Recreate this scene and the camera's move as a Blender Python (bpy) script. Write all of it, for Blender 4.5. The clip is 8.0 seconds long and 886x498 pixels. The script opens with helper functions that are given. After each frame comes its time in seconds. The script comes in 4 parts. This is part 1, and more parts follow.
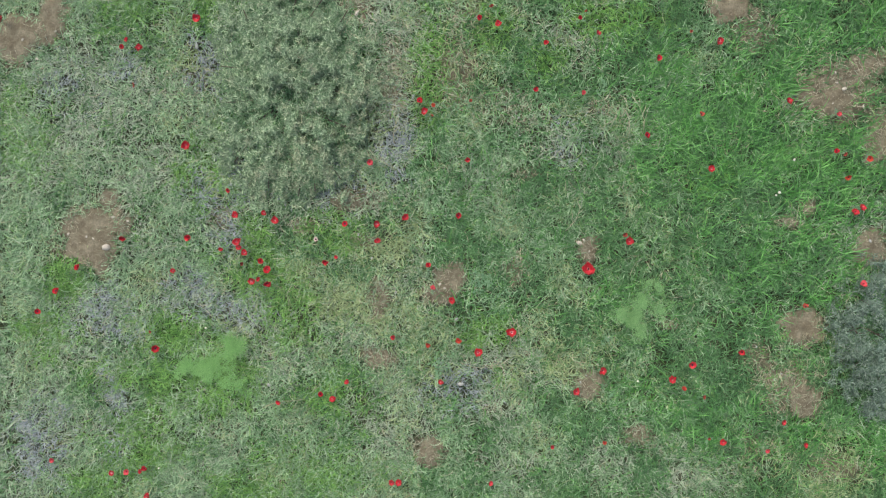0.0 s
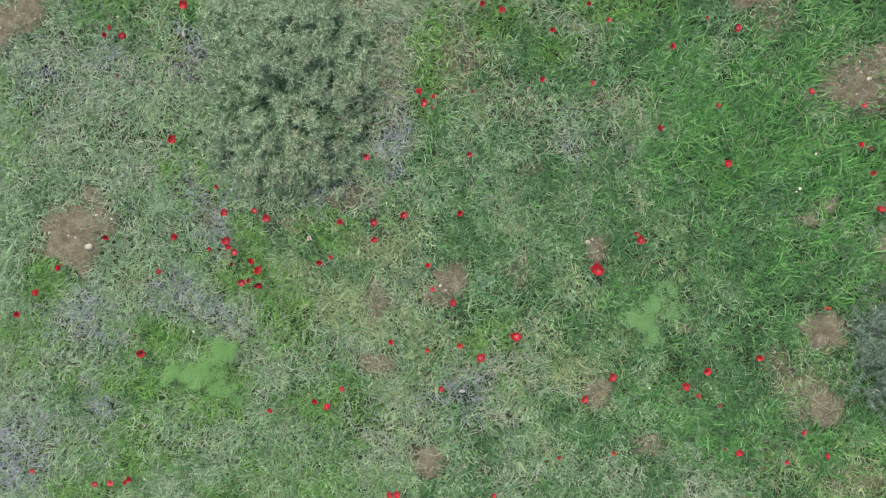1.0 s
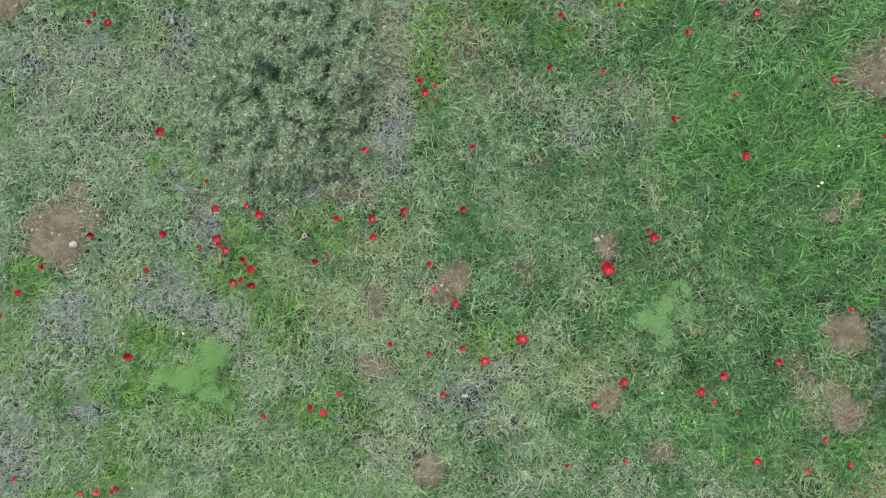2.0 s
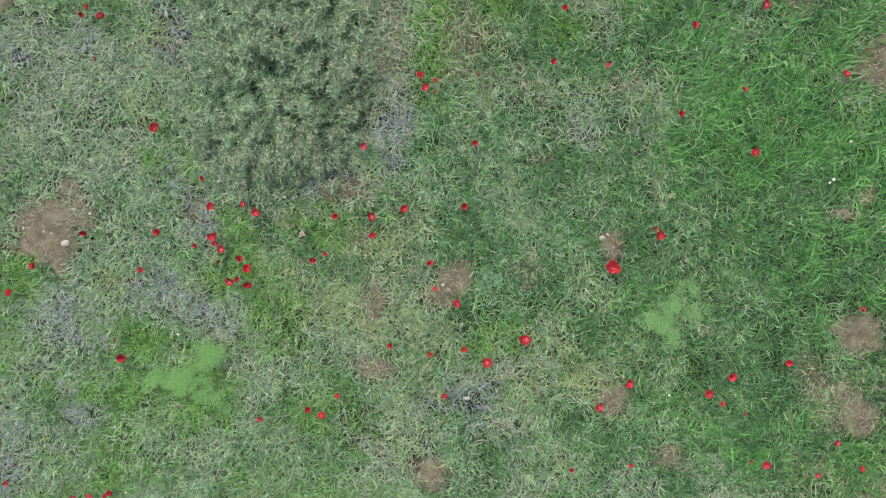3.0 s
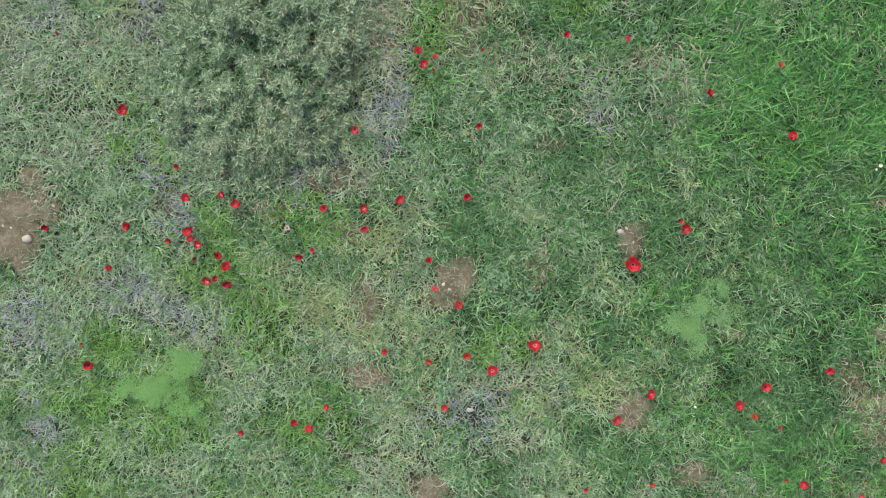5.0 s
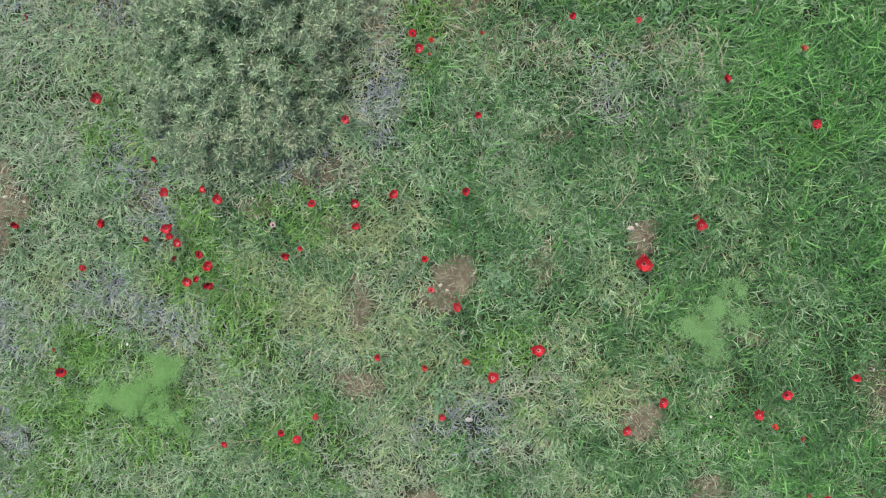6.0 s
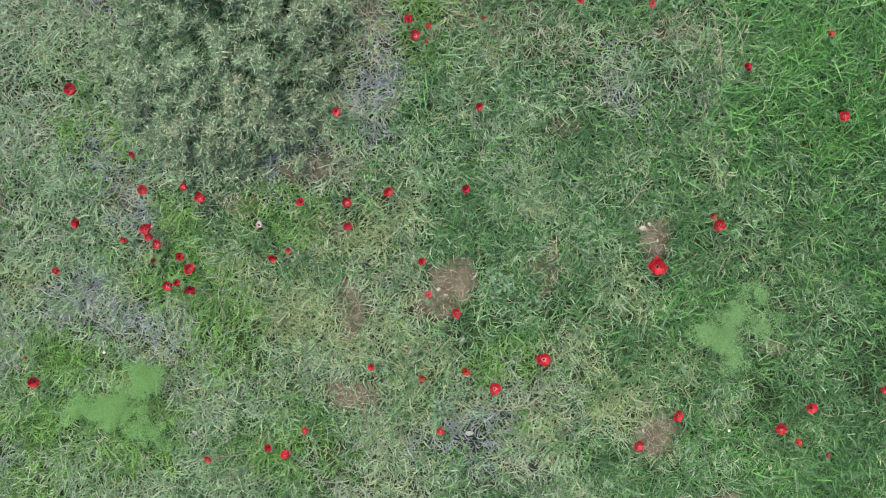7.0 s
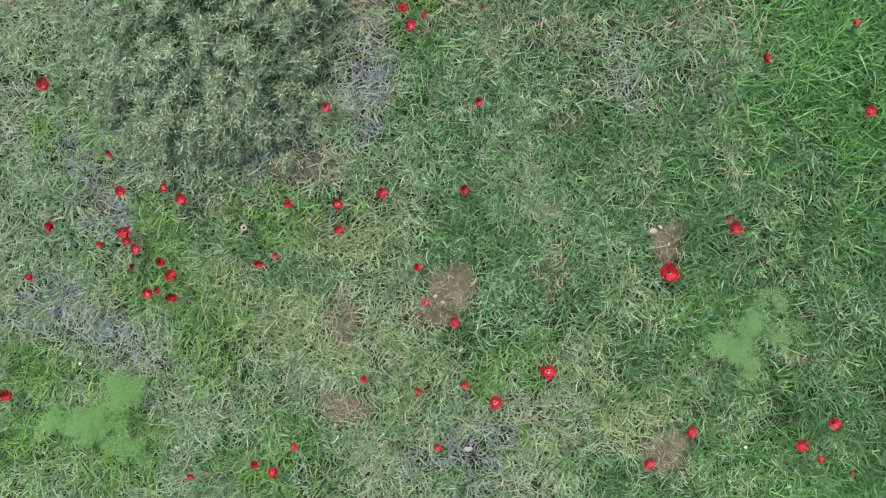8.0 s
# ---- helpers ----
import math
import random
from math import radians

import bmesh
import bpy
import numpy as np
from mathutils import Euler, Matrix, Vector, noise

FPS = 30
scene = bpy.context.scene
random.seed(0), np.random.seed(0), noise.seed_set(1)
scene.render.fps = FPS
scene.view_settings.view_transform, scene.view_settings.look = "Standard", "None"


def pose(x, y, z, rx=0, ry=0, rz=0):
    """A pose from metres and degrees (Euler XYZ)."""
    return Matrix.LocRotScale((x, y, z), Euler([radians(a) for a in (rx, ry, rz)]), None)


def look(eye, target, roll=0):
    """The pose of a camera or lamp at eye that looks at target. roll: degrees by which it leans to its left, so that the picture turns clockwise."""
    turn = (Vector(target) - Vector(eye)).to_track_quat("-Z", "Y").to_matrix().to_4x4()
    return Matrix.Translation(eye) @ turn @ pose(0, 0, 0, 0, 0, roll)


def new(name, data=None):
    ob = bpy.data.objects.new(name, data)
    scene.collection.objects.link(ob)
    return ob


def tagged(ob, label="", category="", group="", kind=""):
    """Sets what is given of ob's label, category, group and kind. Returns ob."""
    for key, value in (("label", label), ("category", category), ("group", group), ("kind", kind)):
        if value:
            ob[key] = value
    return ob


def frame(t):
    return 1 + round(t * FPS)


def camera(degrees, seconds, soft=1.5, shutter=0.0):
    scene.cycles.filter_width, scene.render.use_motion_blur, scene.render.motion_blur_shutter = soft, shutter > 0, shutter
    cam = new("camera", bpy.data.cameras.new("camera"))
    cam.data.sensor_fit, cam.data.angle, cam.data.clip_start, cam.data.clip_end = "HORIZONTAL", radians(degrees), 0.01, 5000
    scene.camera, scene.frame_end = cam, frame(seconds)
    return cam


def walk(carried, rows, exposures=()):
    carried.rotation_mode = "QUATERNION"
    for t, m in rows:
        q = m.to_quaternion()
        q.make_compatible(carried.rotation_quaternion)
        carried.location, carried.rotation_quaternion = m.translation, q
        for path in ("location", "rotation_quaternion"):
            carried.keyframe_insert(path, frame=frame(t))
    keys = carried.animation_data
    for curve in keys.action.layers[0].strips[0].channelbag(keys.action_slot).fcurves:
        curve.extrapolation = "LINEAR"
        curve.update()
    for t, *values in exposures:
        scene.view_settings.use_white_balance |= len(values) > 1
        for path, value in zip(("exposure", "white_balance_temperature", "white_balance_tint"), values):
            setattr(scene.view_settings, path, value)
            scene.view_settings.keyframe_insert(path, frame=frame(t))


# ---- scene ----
# A gently sloping hillside meadow with red anemones, seen from a camera that sinks straight down.
cam = camera(62.4, 8.0, soft=1.24)
ROWS = [
    (0.00, 0.0000, 0.0000, 4.3000, -0.000),
    (0.50, -0.0005, -0.0014, 4.2390, 0.008),
    (0.70, -0.0025, -0.0019, 4.1176, 0.004),
    (0.80, -0.0028, -0.0020, 4.0949, 0.004),
    (1.00, -0.0032, -0.0021, 4.0721, 0.003),
    (1.50, -0.0046, -0.0027, 4.0190, 0.009),
    (1.75, -0.0057, -0.0041, 4.0006, 0.006),
    (2.00, -0.0138, -0.0139, 3.8718, -0.017),
    (2.80, -0.0180, -0.0190, 3.8044, -0.029),
    (3.00, -0.0199, -0.0213, 3.7737, -0.034),
    (3.10, -0.0251, -0.0233, 3.7077, -0.035),
    (3.30, -0.0304, -0.0253, 3.6417, -0.036),
    (3.50, -0.0317, -0.0258, 3.6252, -0.036),
    (4.00, -0.0334, -0.0293, 3.5740, -0.036),
    (4.10, -0.0325, -0.0303, 3.5615, -0.038),
    (4.40, -0.0236, -0.0410, 3.4303, -0.065),
    (4.50, -0.0232, -0.0415, 3.4240, -0.066),
    (4.70, -0.0222, -0.0420, 3.4071, -0.071),
    (5.30, -0.0199, -0.0433, 3.3676, -0.082),
    (5.60, -0.0103, -0.0486, 3.2040, -0.130),
    (5.80, -0.0090, -0.0494, 3.1814, -0.136),
    (6.00, -0.0080, -0.0499, 3.1645, -0.141),
    (6.50, -0.0066, -0.0492, 3.1089, -0.109),
    (6.60, -0.0052, -0.0477, 3.0679, -0.120),
    (6.80, -0.0023, -0.0444, 2.9777, -0.146),
    (7.00, -0.0013, -0.0434, 2.9490, -0.154),
    (7.50, 0.0009, -0.0400, 2.8961, -0.210),
    (7.70, 0.0029, -0.0373, 2.8690, -0.213),
    (7.80, 0.0051, -0.0342, 2.8380, -0.217),
    (8.00, 0.0104, -0.0268, 2.7645, -0.227),
]
walk(cam, [(t, pose(x, y, z, 0, 0, turn)) for t, x, y, z, turn in ROWS])

# ---- light: an even, thinly overcast sky ----
world = bpy.data.worlds.new("world")
scene.world = world
world.use_nodes = True
sky = world.node_tree.nodes.new("ShaderNodeTexSky")
sky.sky_type, sky.sun_disc = "NISHITA", False
sky.sun_elevation, sky.sun_rotation = radians(58), radians(-35)
sky.air_density, sky.dust_density, sky.ozone_density = 0.8, 4.0, 0.6
world.node_tree.links.new(sky.outputs[0], world.node_tree.nodes["Background"].inputs[0])
world.node_tree.nodes["Background"].inputs[1].default_value = 0.15
sun = new("sun", bpy.data.lights.new("sun", "SUN"))
sun.data.energy, sun.data.angle, sun.data.color = 1.3, radians(50), (1.0, 0.96, 0.9)
sun.matrix_basis = look((-1.8, 2.6, 5.0), (0, 0, 0))
scene.view_settings.exposure = 0.93

# ---- the lie of the land ----
RNG = np.random.default_rng(11)
SLOPE_X, SLOPE_Y = 0.103, 0.107
SINK = 0.07


def value_noise(x, y, size, seed=0):
    """Smooth noise from 0 to 1 with features of that size, for arrays of places."""
    u, v = np.asarray(x) / size + 1000.0 + seed * 17.31, np.asarray(y) / size + 1000.0 + seed * 7.77
    iu, iv = np.floor(u).astype(np.int64), np.floor(v).astype(np.int64)
    fu, fv = u - iu, v - iv
    fu, fv = fu * fu * (3 - 2 * fu), fv * fv * (3 - 2 * fv)

    def corner(a, b):
        h = (a * 374761393 + b * 668265263 + seed * 974634777) & 0x7FFFFFFF
        h = ((h ^ (h >> 13)) * 1274126177) & 0x7FFFFFFF
        return ((h ^ (h >> 16)) & 0xFFFF) / 65535.0

    low = corner(iu, iv) * (1 - fu) + corner(iu + 1, iv) * fu
    high = corner(iu, iv + 1) * (1 - fu) + corner(iu + 1, iv + 1) * fu
    return low * (1 - fv) + high * fv


def patches(x, y, ovals, ragged=1.0, seed=3, fade=0.75):
    """How much of an oval patch covers each place: 0 outside, up to its strength inside, with a ragged edge."""
    x, y = np.asarray(x, float), np.asarray(y, float)
    wobble = ragged * (0.7 * value_noise(x, y, 0.08, seed) + 0.6 * value_noise(x, y, 0.035, seed + 1) + 0.5 * value_noise(x, y, 0.015, seed + 2) - 0.9)
    cover = np.zeros_like(x)
    for cx, cy, rx, ry, strength in ovals:
        r = np.hypot((x - cx) / rx, (y - cy) / ry) + wobble
        cover = np.maximum(cover, strength * np.clip((1.0 + 0.53 * fade - r) / fade, 0, 1))
    return cover


def slope_height(x, y):
    x, y = np.asarray(x, float), np.asarray(y, float)
    fade = np.minimum(1.0, 7.0 / np.maximum(np.hypot(x, y), 1e-6))
    return (SLOPE_X * x + SLOPE_Y * y) * fade


def ground_height(x, y):
    lumps = 0.03 * (value_noise(x, y, 0.45, 5) - 0.5) + 0.012 * (value_noise(x, y, 0.12, 6) - 0.5) + 0.006 * (value_noise(x, y, 0.05, 7) - 0.5)
    return slope_height(x, y) - SINK + lumps


def z_at(x, y):
    return float(ground_height(np.array([x]), np.array([y]))[0])


# bare earth: worn patches and burrow mounds
SOIL = [
    (-2.23, 0.05, 0.16, 0.165, 1.25), (-2.09, 0.32, 0.08, 0.06, 0.66), (-2.03, 0.17, 0.08, 0.09, 0.72), (-2.63, 1.29, 0.16, 0.12, 1.20),
    (-2.36, 1.43, 0.08, 0.12, 1.00), (1.58, 1.35, 0.10, 0.07, 1.20), (1.72, 1.21, 0.11, 0.12, 0.46), (2.15, 0.81, 0.13, 0.08, 1.20),
    (2.21, 0.93, 0.17, 0.11, 0.44), (2.36, 1.02, 0.13, 0.07, 0.80), (2.42, 0.64, 0.08, 0.15, 0.85), (1.96, 0.15, 0.07, 0.04, 0.85),
    (2.06, 0.24, 0.05, 0.06, 0.70), (2.42, -0.01, 0.10, 0.10, 0.90),
]
SOIL += [
    (2.08, -0.45, 0.11, 0.09, 1.20), (2.08, -0.87, 0.12, 0.09, 0.84), (1.83, -0.65, 0.10, 0.13, 0.36), (2.27, -1.28, 0.17, 0.08, 0.46),
    (1.15, -1.11, 0.09, 0.07, 0.58), (0.855, -0.81, 0.085, 0.09, 0.80), (0.85, 0.00, 0.06, 0.08, 0.82), (0.05, -0.18, 0.09, 0.09, 0.92),
    (-0.02, -0.27, 0.10, 0.06, 0.60), (-0.39, -0.31, 0.065, 0.12, 0.66), (-0.39, -0.67, 0.11, 0.07, 0.68), (-0.10, -1.26, 0.08, 0.08, 0.80),
    (-0.57, 0.30, 0.08, 0.07, 0.50), (0.48, 0.44, 0.07, 0.06, 0.46), (1.32, -0.44, 0.06, 0.03, 0.50),
]
THIN = [
    (0.42, -0.12, 0.09, 0.09, 0.85), (-0.31, 0.98, 0.10, 0.20, 0.75), (-1.54, 1.01, 0.13, 0.13, 0.40), (-0.86, 0.14, 0.09, 0.06, 0.75),
    (-0.48, 0.30, 0.13, 0.08, 0.50), (0.12, 1.34, 0.11, 0.07, 0.60), (0.02, 0.85, 0.15, 0.07, 0.40), (-0.53, 1.37, 0.11, 0.10, 0.60),
    (-1.36, 0.19, 0.09, 0.08, 0.45), (1.85, -1.17, 0.13, 0.09, 0.50), (-0.48, 0.05, 0.09, 0.05, 0.60), (1.62, 0.60, 0.09, 0.06, 0.35),
    (0.25, 0.84, 0.13, 0.10, 0.45), (0.44, 0.81, 0.10, 0.13, 0.42), (0.94, 0.80, 0.10, 0.06, 0.40), (2.20, 0.89, 0.23, 0.18, 0.80),
    (0.08, 1.04, 0.12, 0.20, 0.60), (2.00, -0.80, 0.17, 0.16, 0.70),
]
# tall lush grass, fresh yellow-green tufts, dry grey grass, olive moss and herbs
LUSH = [
    (1.77, 0.74, 0.47, 0.27, 1.00), (2.07, 0.56, 0.34, 0.19, 0.90), (2.26, 0.33, 0.23, 0.22, 1.20), (2.38, -1.16, 0.26, 0.19, 1.00),
    (2.12, 1.28, 0.30, 0.15, 0.60), (1.40, 0.97, 0.25, 0.19, 0.50), (1.30, -0.92, 0.40, 0.23, 0.50), (2.10, -0.06, 0.32, 0.19, 0.60),
    (1.84, -0.91, 0.20, 0.16, 0.60), (0.84, -0.39, 0.30, 0.20, 0.40), (1.60, -0.38, 0.32, 0.19, 0.40), (1.70, 0.07, 0.29, 0.19, 0.35),
    (0.54, 0.13, 0.29, 0.20, 0.30),
]
FRESH = [
    (-0.08, 1.06, 0.08, 0.19, 1.00), (0.59, 1.07, 0.08, 0.08, 0.90), (0.79, 1.33, 0.09, 0.06, 0.80), (0.27, 1.27, 0.10, 0.08, 0.70),
    (-0.67, 0.10, 0.15, 0.08, 1.00), (-1.14, 0.05, 0.08, 0.17, 0.90), (-2.38, -0.17, 0.09, 0.09, 1.00), (-1.91, -1.25, 0.21, 0.14, 0.90),
    (-2.11, -0.81, 0.14, 0.08, 0.70), (-1.69, -0.52, 0.21, 0.09, 0.60), (-1.45, -0.87, 0.21, 0.14, 0.80), (-1.22, -1.52, 0.18, 0.09, 0.70),
    (-2.19, -1.48, 0.18, 0.11, 0.80), (-0.97, -0.37, 0.17, 0.17, 0.60),
]
FRESH += [
    (-1.44, 1.41, 0.17, 0.08, 0.80), (-1.43, 0.45, 0.14, 0.16, 0.80), (-1.07, -0.17, 0.14, 0.07, 0.80), (0.25, -0.51, 0.10, 0.08, 0.80),
    (-1.34, 0.31, 0.12, 0.10, 0.70), (-1.74, -0.84, 0.14, 0.09, 0.50), (-2.51, -0.50, 0.18, 0.09, 0.60), (1.51, 0.41, 0.10, 0.08, 0.70),
    (-1.82, 1.38, 0.30, 0.13, 0.12), (-2.62, 0.70, 0.14, 0.21, 0.40), (-0.63, -0.89, 0.17, 0.10, 0.50), (0.99, 1.29, 0.19, 0.09, 0.40),
    (-0.78, -1.36, 0.28, 0.14, 0.40), (-2.56, -0.68, 0.07, 0.07, 0.80),
]
DRY = [
    (-2.24, 0.88, 0.42, 0.30, 0.95), (-2.52, 0.53, 0.31, 0.21, 0.45), (-0.30, 1.24, 0.16, 0.24, 1.70), (-0.28, 0.73, 0.11, 0.20, 1.20),
    (-0.51, 0.70, 0.20, 0.13, 0.70), (0.32, -0.67, 0.22, 0.15, 0.90), (-0.36, -1.03, 0.21, 0.19, 0.90), (0.36, -1.03, 0.17, 0.14, 0.70),
    (-1.22, -0.41, 0.24, 0.12, 0.80), (-1.58, -0.29, 0.21, 0.12, 0.80), (-2.17, -0.49, 0.28, 0.21, 0.60), (-1.02, -0.69, 0.17, 0.17, 0.80),
    (0.79, 0.61, 0.22, 0.16, 0.70), (1.38, -1.36, 0.23, 0.13, 0.70),
]
DRY += [
    (-2.67, -1.20, 0.29, 0.29, 0.70), (-2.12, -1.03, 0.08, 0.21, 0.90), (-2.40, -0.64, 0.25, 0.18, 0.50), (0.72, 1.14, 0.16, 0.11, 0.40),
    (-1.85, 0.14, 0.24, 0.21, 0.40), (-1.35, 0.14, 0.10, 0.14, 0.80), (-0.63, -0.41, 0.20, 0.17, 0.40), (-0.72, 0.32, 0.40, 0.12, 0.90),
    (-0.96, 0.16, 0.17, 0.08, 0.70), (1.06, -1.27, 0.20, 0.13, 0.50), (0.39, -1.32, 0.20, 0.14, 0.50), (-1.54, -1.13, 0.25, 0.21, 0.40),
    (-0.46, -0.54, 0.14, 0.10, 0.60), (0.22, 0.46, 0.20, 0.16, 0.35), (2.34, 0.03, 0.16, 0.16, 0.60), (0.47, 0.78, 0.13, 0.19, 0.22),
    (-0.25, -0.20, 0.20, 0.20, 0.35), (-1.90, 0.50, 0.36, 0.24, 0.50),
]
OLIVE = [
    (-0.59, -0.05, 0.34, 0.12, 0.80), (-0.31, 0.07, 0.17, 0.13, 0.60), (-0.73, -0.23, 0.31, 0.24, 0.90), (-1.05, -0.44, 0.21, 0.17, 0.70),
    (-0.18, -0.43, 0.17, 0.20, 0.60), (0.72, -0.59, 0.23, 0.17, 0.40), (-1.18, -0.20, 0.14, 0.14, 0.50), (0.12, 1.04, 0.19, 0.23, 0.45),
    (0.05, 0.82, 0.16, 0.10, 0.30), (-1.63, 1.11, 0.13, 0.08, 0.60), (-0.83, -0.10, 0.24, 0.20, 0.60), (-0.76, 0.07, 0.20, 0.08, 0.70),
    (0.78, -0.53, 0.20, 0.17, 0.30), (-0.48, 0.73, 0.13, 0.13, 0.60), (2.26, -1.28, 0.23, 0.13, 0.80), (-0.15, -0.88, 0.17, 0.17, 0.30),
]
GREY_HERB = [
    (-1.58, -0.29, 0.14, 0.10, 1.00), (-2.12, -1.03, 0.07, 0.20, 1.10), (-2.63, -1.23, 0.16, 0.20, 0.80), (-1.35, 0.14, 0.08, 0.13, 1.00),
    (-1.22, -0.41, 0.17, 0.09, 0.70), (-2.17, -0.46, 0.18, 0.14, 0.60), (0.79, 0.61, 0.11, 0.10, 0.60), (-0.27, 0.68, 0.07, 0.16, 0.80),
    (-1.36, 1.17, 0.12, 0.18, 0.80), (-1.19, 0.56, 0.13, 0.13, 0.70), (-1.48, 0.38, 0.10, 0.09, 0.60), (-2.27, 0.96, 0.14, 0.14, 0.50),
    (0.12, -0.84, 0.14, 0.10, 0.60), (-0.75, 0.37, 0.17, 0.13, 0.40), (-1.93, 1.09, 0.09, 0.09, 0.60),
]


# stones: place and length
STONES = [
    (-2.103, 0.010, 0.052), (-2.185, 0.066, 0.017), (-2.228, 0.077, 0.014), (-2.345, 0.095, 0.021),
    (-2.053, 0.198, 0.024), (-1.957, 0.173, 0.017), (-2.110, 0.305, 0.014), (-2.569, 1.279, 0.017),
    (-2.352, 1.322, 0.017), (-2.485, 1.164, 0.021), (-2.552, 1.139, 0.017), (-0.500, 1.368, 0.039),
    (2.209, 0.882, 0.025), (2.170, 0.916, 0.015), (2.155, 0.970, 0.015), (2.314, 0.787, 0.018),
    (2.153, 0.805, 0.012), (0.794, 0.036, 0.029), (0.820, 0.052, 0.020), (0.853, -0.013, 0.016),
    (-0.020, -0.210, 0.020), (0.010, -0.234, 0.020), (0.916, -0.684, 0.017), (-0.424, -0.731, 0.017),
    (-0.396, -0.776, 0.014),
]
GREY_STONES = [
    (0.108, -0.818, 0.037), (-1.085, -0.845, 0.028), (-1.466, 1.208, 0.033), (0.080, -0.419, 0.023),
    (0.438, 0.758, 0.016), (0.443, 0.656, 0.013), (0.817, -0.791, 0.017), (1.809, -0.564, 0.016),
    (1.949, -0.719, 0.013), (0.849, -0.749, 0.013), (-0.283, -0.259, 0.017), (-0.507, 0.087, 0.020),
    (-0.427, -0.054, 0.017), (-1.871, 0.152, 0.014), (2.387, 0.044, 0.022), (-0.987, -0.772, 0.014),
    (0.973, -0.519, 0.016),
]


# ---- materials ----
def material(name):
    mat = bpy.data.materials.new(name)
    mat.use_nodes = True
    return mat, mat.node_tree.nodes, mat.node_tree.links


def noise_node(nodes, links, scale, detail=4.0, rough=0.6):
    where = nodes.new("ShaderNodeTexCoord")
    tex = nodes.new("ShaderNodeTexNoise")
    tex.inputs["Scale"].default_value, tex.inputs["Detail"].default_value, tex.inputs["Roughness"].default_value = scale, detail, rough
    links.new(where.outputs["Object"], tex.inputs["Vector"])
    return tex.outputs["Fac"]


def ramp(nodes, links, source, *stops):
    node = nodes.new("ShaderNodeValToRGB")
    while len(node.color_ramp.elements) < len(stops):
        node.color_ramp.elements.new(0.5)
    for element, (place, colour) in zip(node.color_ramp.elements, stops):
        element.position, element.color = place, (*colour, 1)
    links.new(source, node.inputs["Fac"])
    return node.outputs["Color"]


def mixed(nodes, links, fac, a, b, kind="MIX"):
    node = nodes.new("ShaderNodeMix")
    node.data_type, node.blend_type = "RGBA", kind
    for socket, value in ((node.inputs[0], fac), (node.inputs[6], a), (node.inputs[7], b)):
        if isinstance(value, (int, float)):
            socket.default_value = value
        elif isinstance(value, tuple):
            socket.default_value = (*value, 1)
        else:
            links.new(value, socket)
    return node.outputs[2]


def leaf_material(name, dark, mid, light, through_light=0.14, gloss=0.5, patch=9.0, clump=0.18):
    """Grass and leaves: each blade its own tone, larger patches of tone over them, some light through the blade."""
    mat, nodes, links = material(name)
    bsdf = nodes["Principled BSDF"]
    island = nodes.new("ShaderNodeNewGeometry").outputs["Random Per Island"]
    tone = ramp(nodes, links, island, (0.0, dark), (0.5, mid), (1.0, light))
    drift = ramp(nodes, links, noise_node(nodes, links, patch, 3.0), (0.3, (0.82, 0.83, 0.82)), (0.7, (1.13, 1.12, 1.08)))
    tone = mixed(nodes, links, 1.0, tone, drift, "MULTIPLY")
    tuft = ramp(nodes, links, noise_node(nodes, links, 30.0, 2.0), (0.32, (1 - clump,) * 3), (0.68, (1 + clump,) * 3))
    tone = mixed(nodes, links, 1.0, tone, tuft, "MULTIPLY")
    streak = ramp(nodes, links, noise_node(nodes, links, 160.0, 2.0), (0.3, (0.85, 0.85, 0.85)), (0.7, (1.1, 1.1, 1.1)))
    tone = mixed(nodes, links, 1.0, tone, streak, "MULTIPLY")
    links.new(tone, bsdf.inputs["Base Color"])
    bsdf.inputs["Roughness"].default_value = gloss
    bsdf.inputs["Specular IOR Level"].default_value = 0.4
    glow = nodes.new("ShaderNodeBsdfTranslucent")
    links.new(tone, glow.inputs["Color"])
    blend = nodes.new("ShaderNodeMixShader")
    blend.inputs[0].default_value = through_light
    links.new(bsdf.outputs[0], blend.inputs[1])
    links.new(glow.outputs[0], blend.inputs[2])
    links.new(blend.outputs[0], nodes["Material Output"].inputs["Surface"])
    return mat


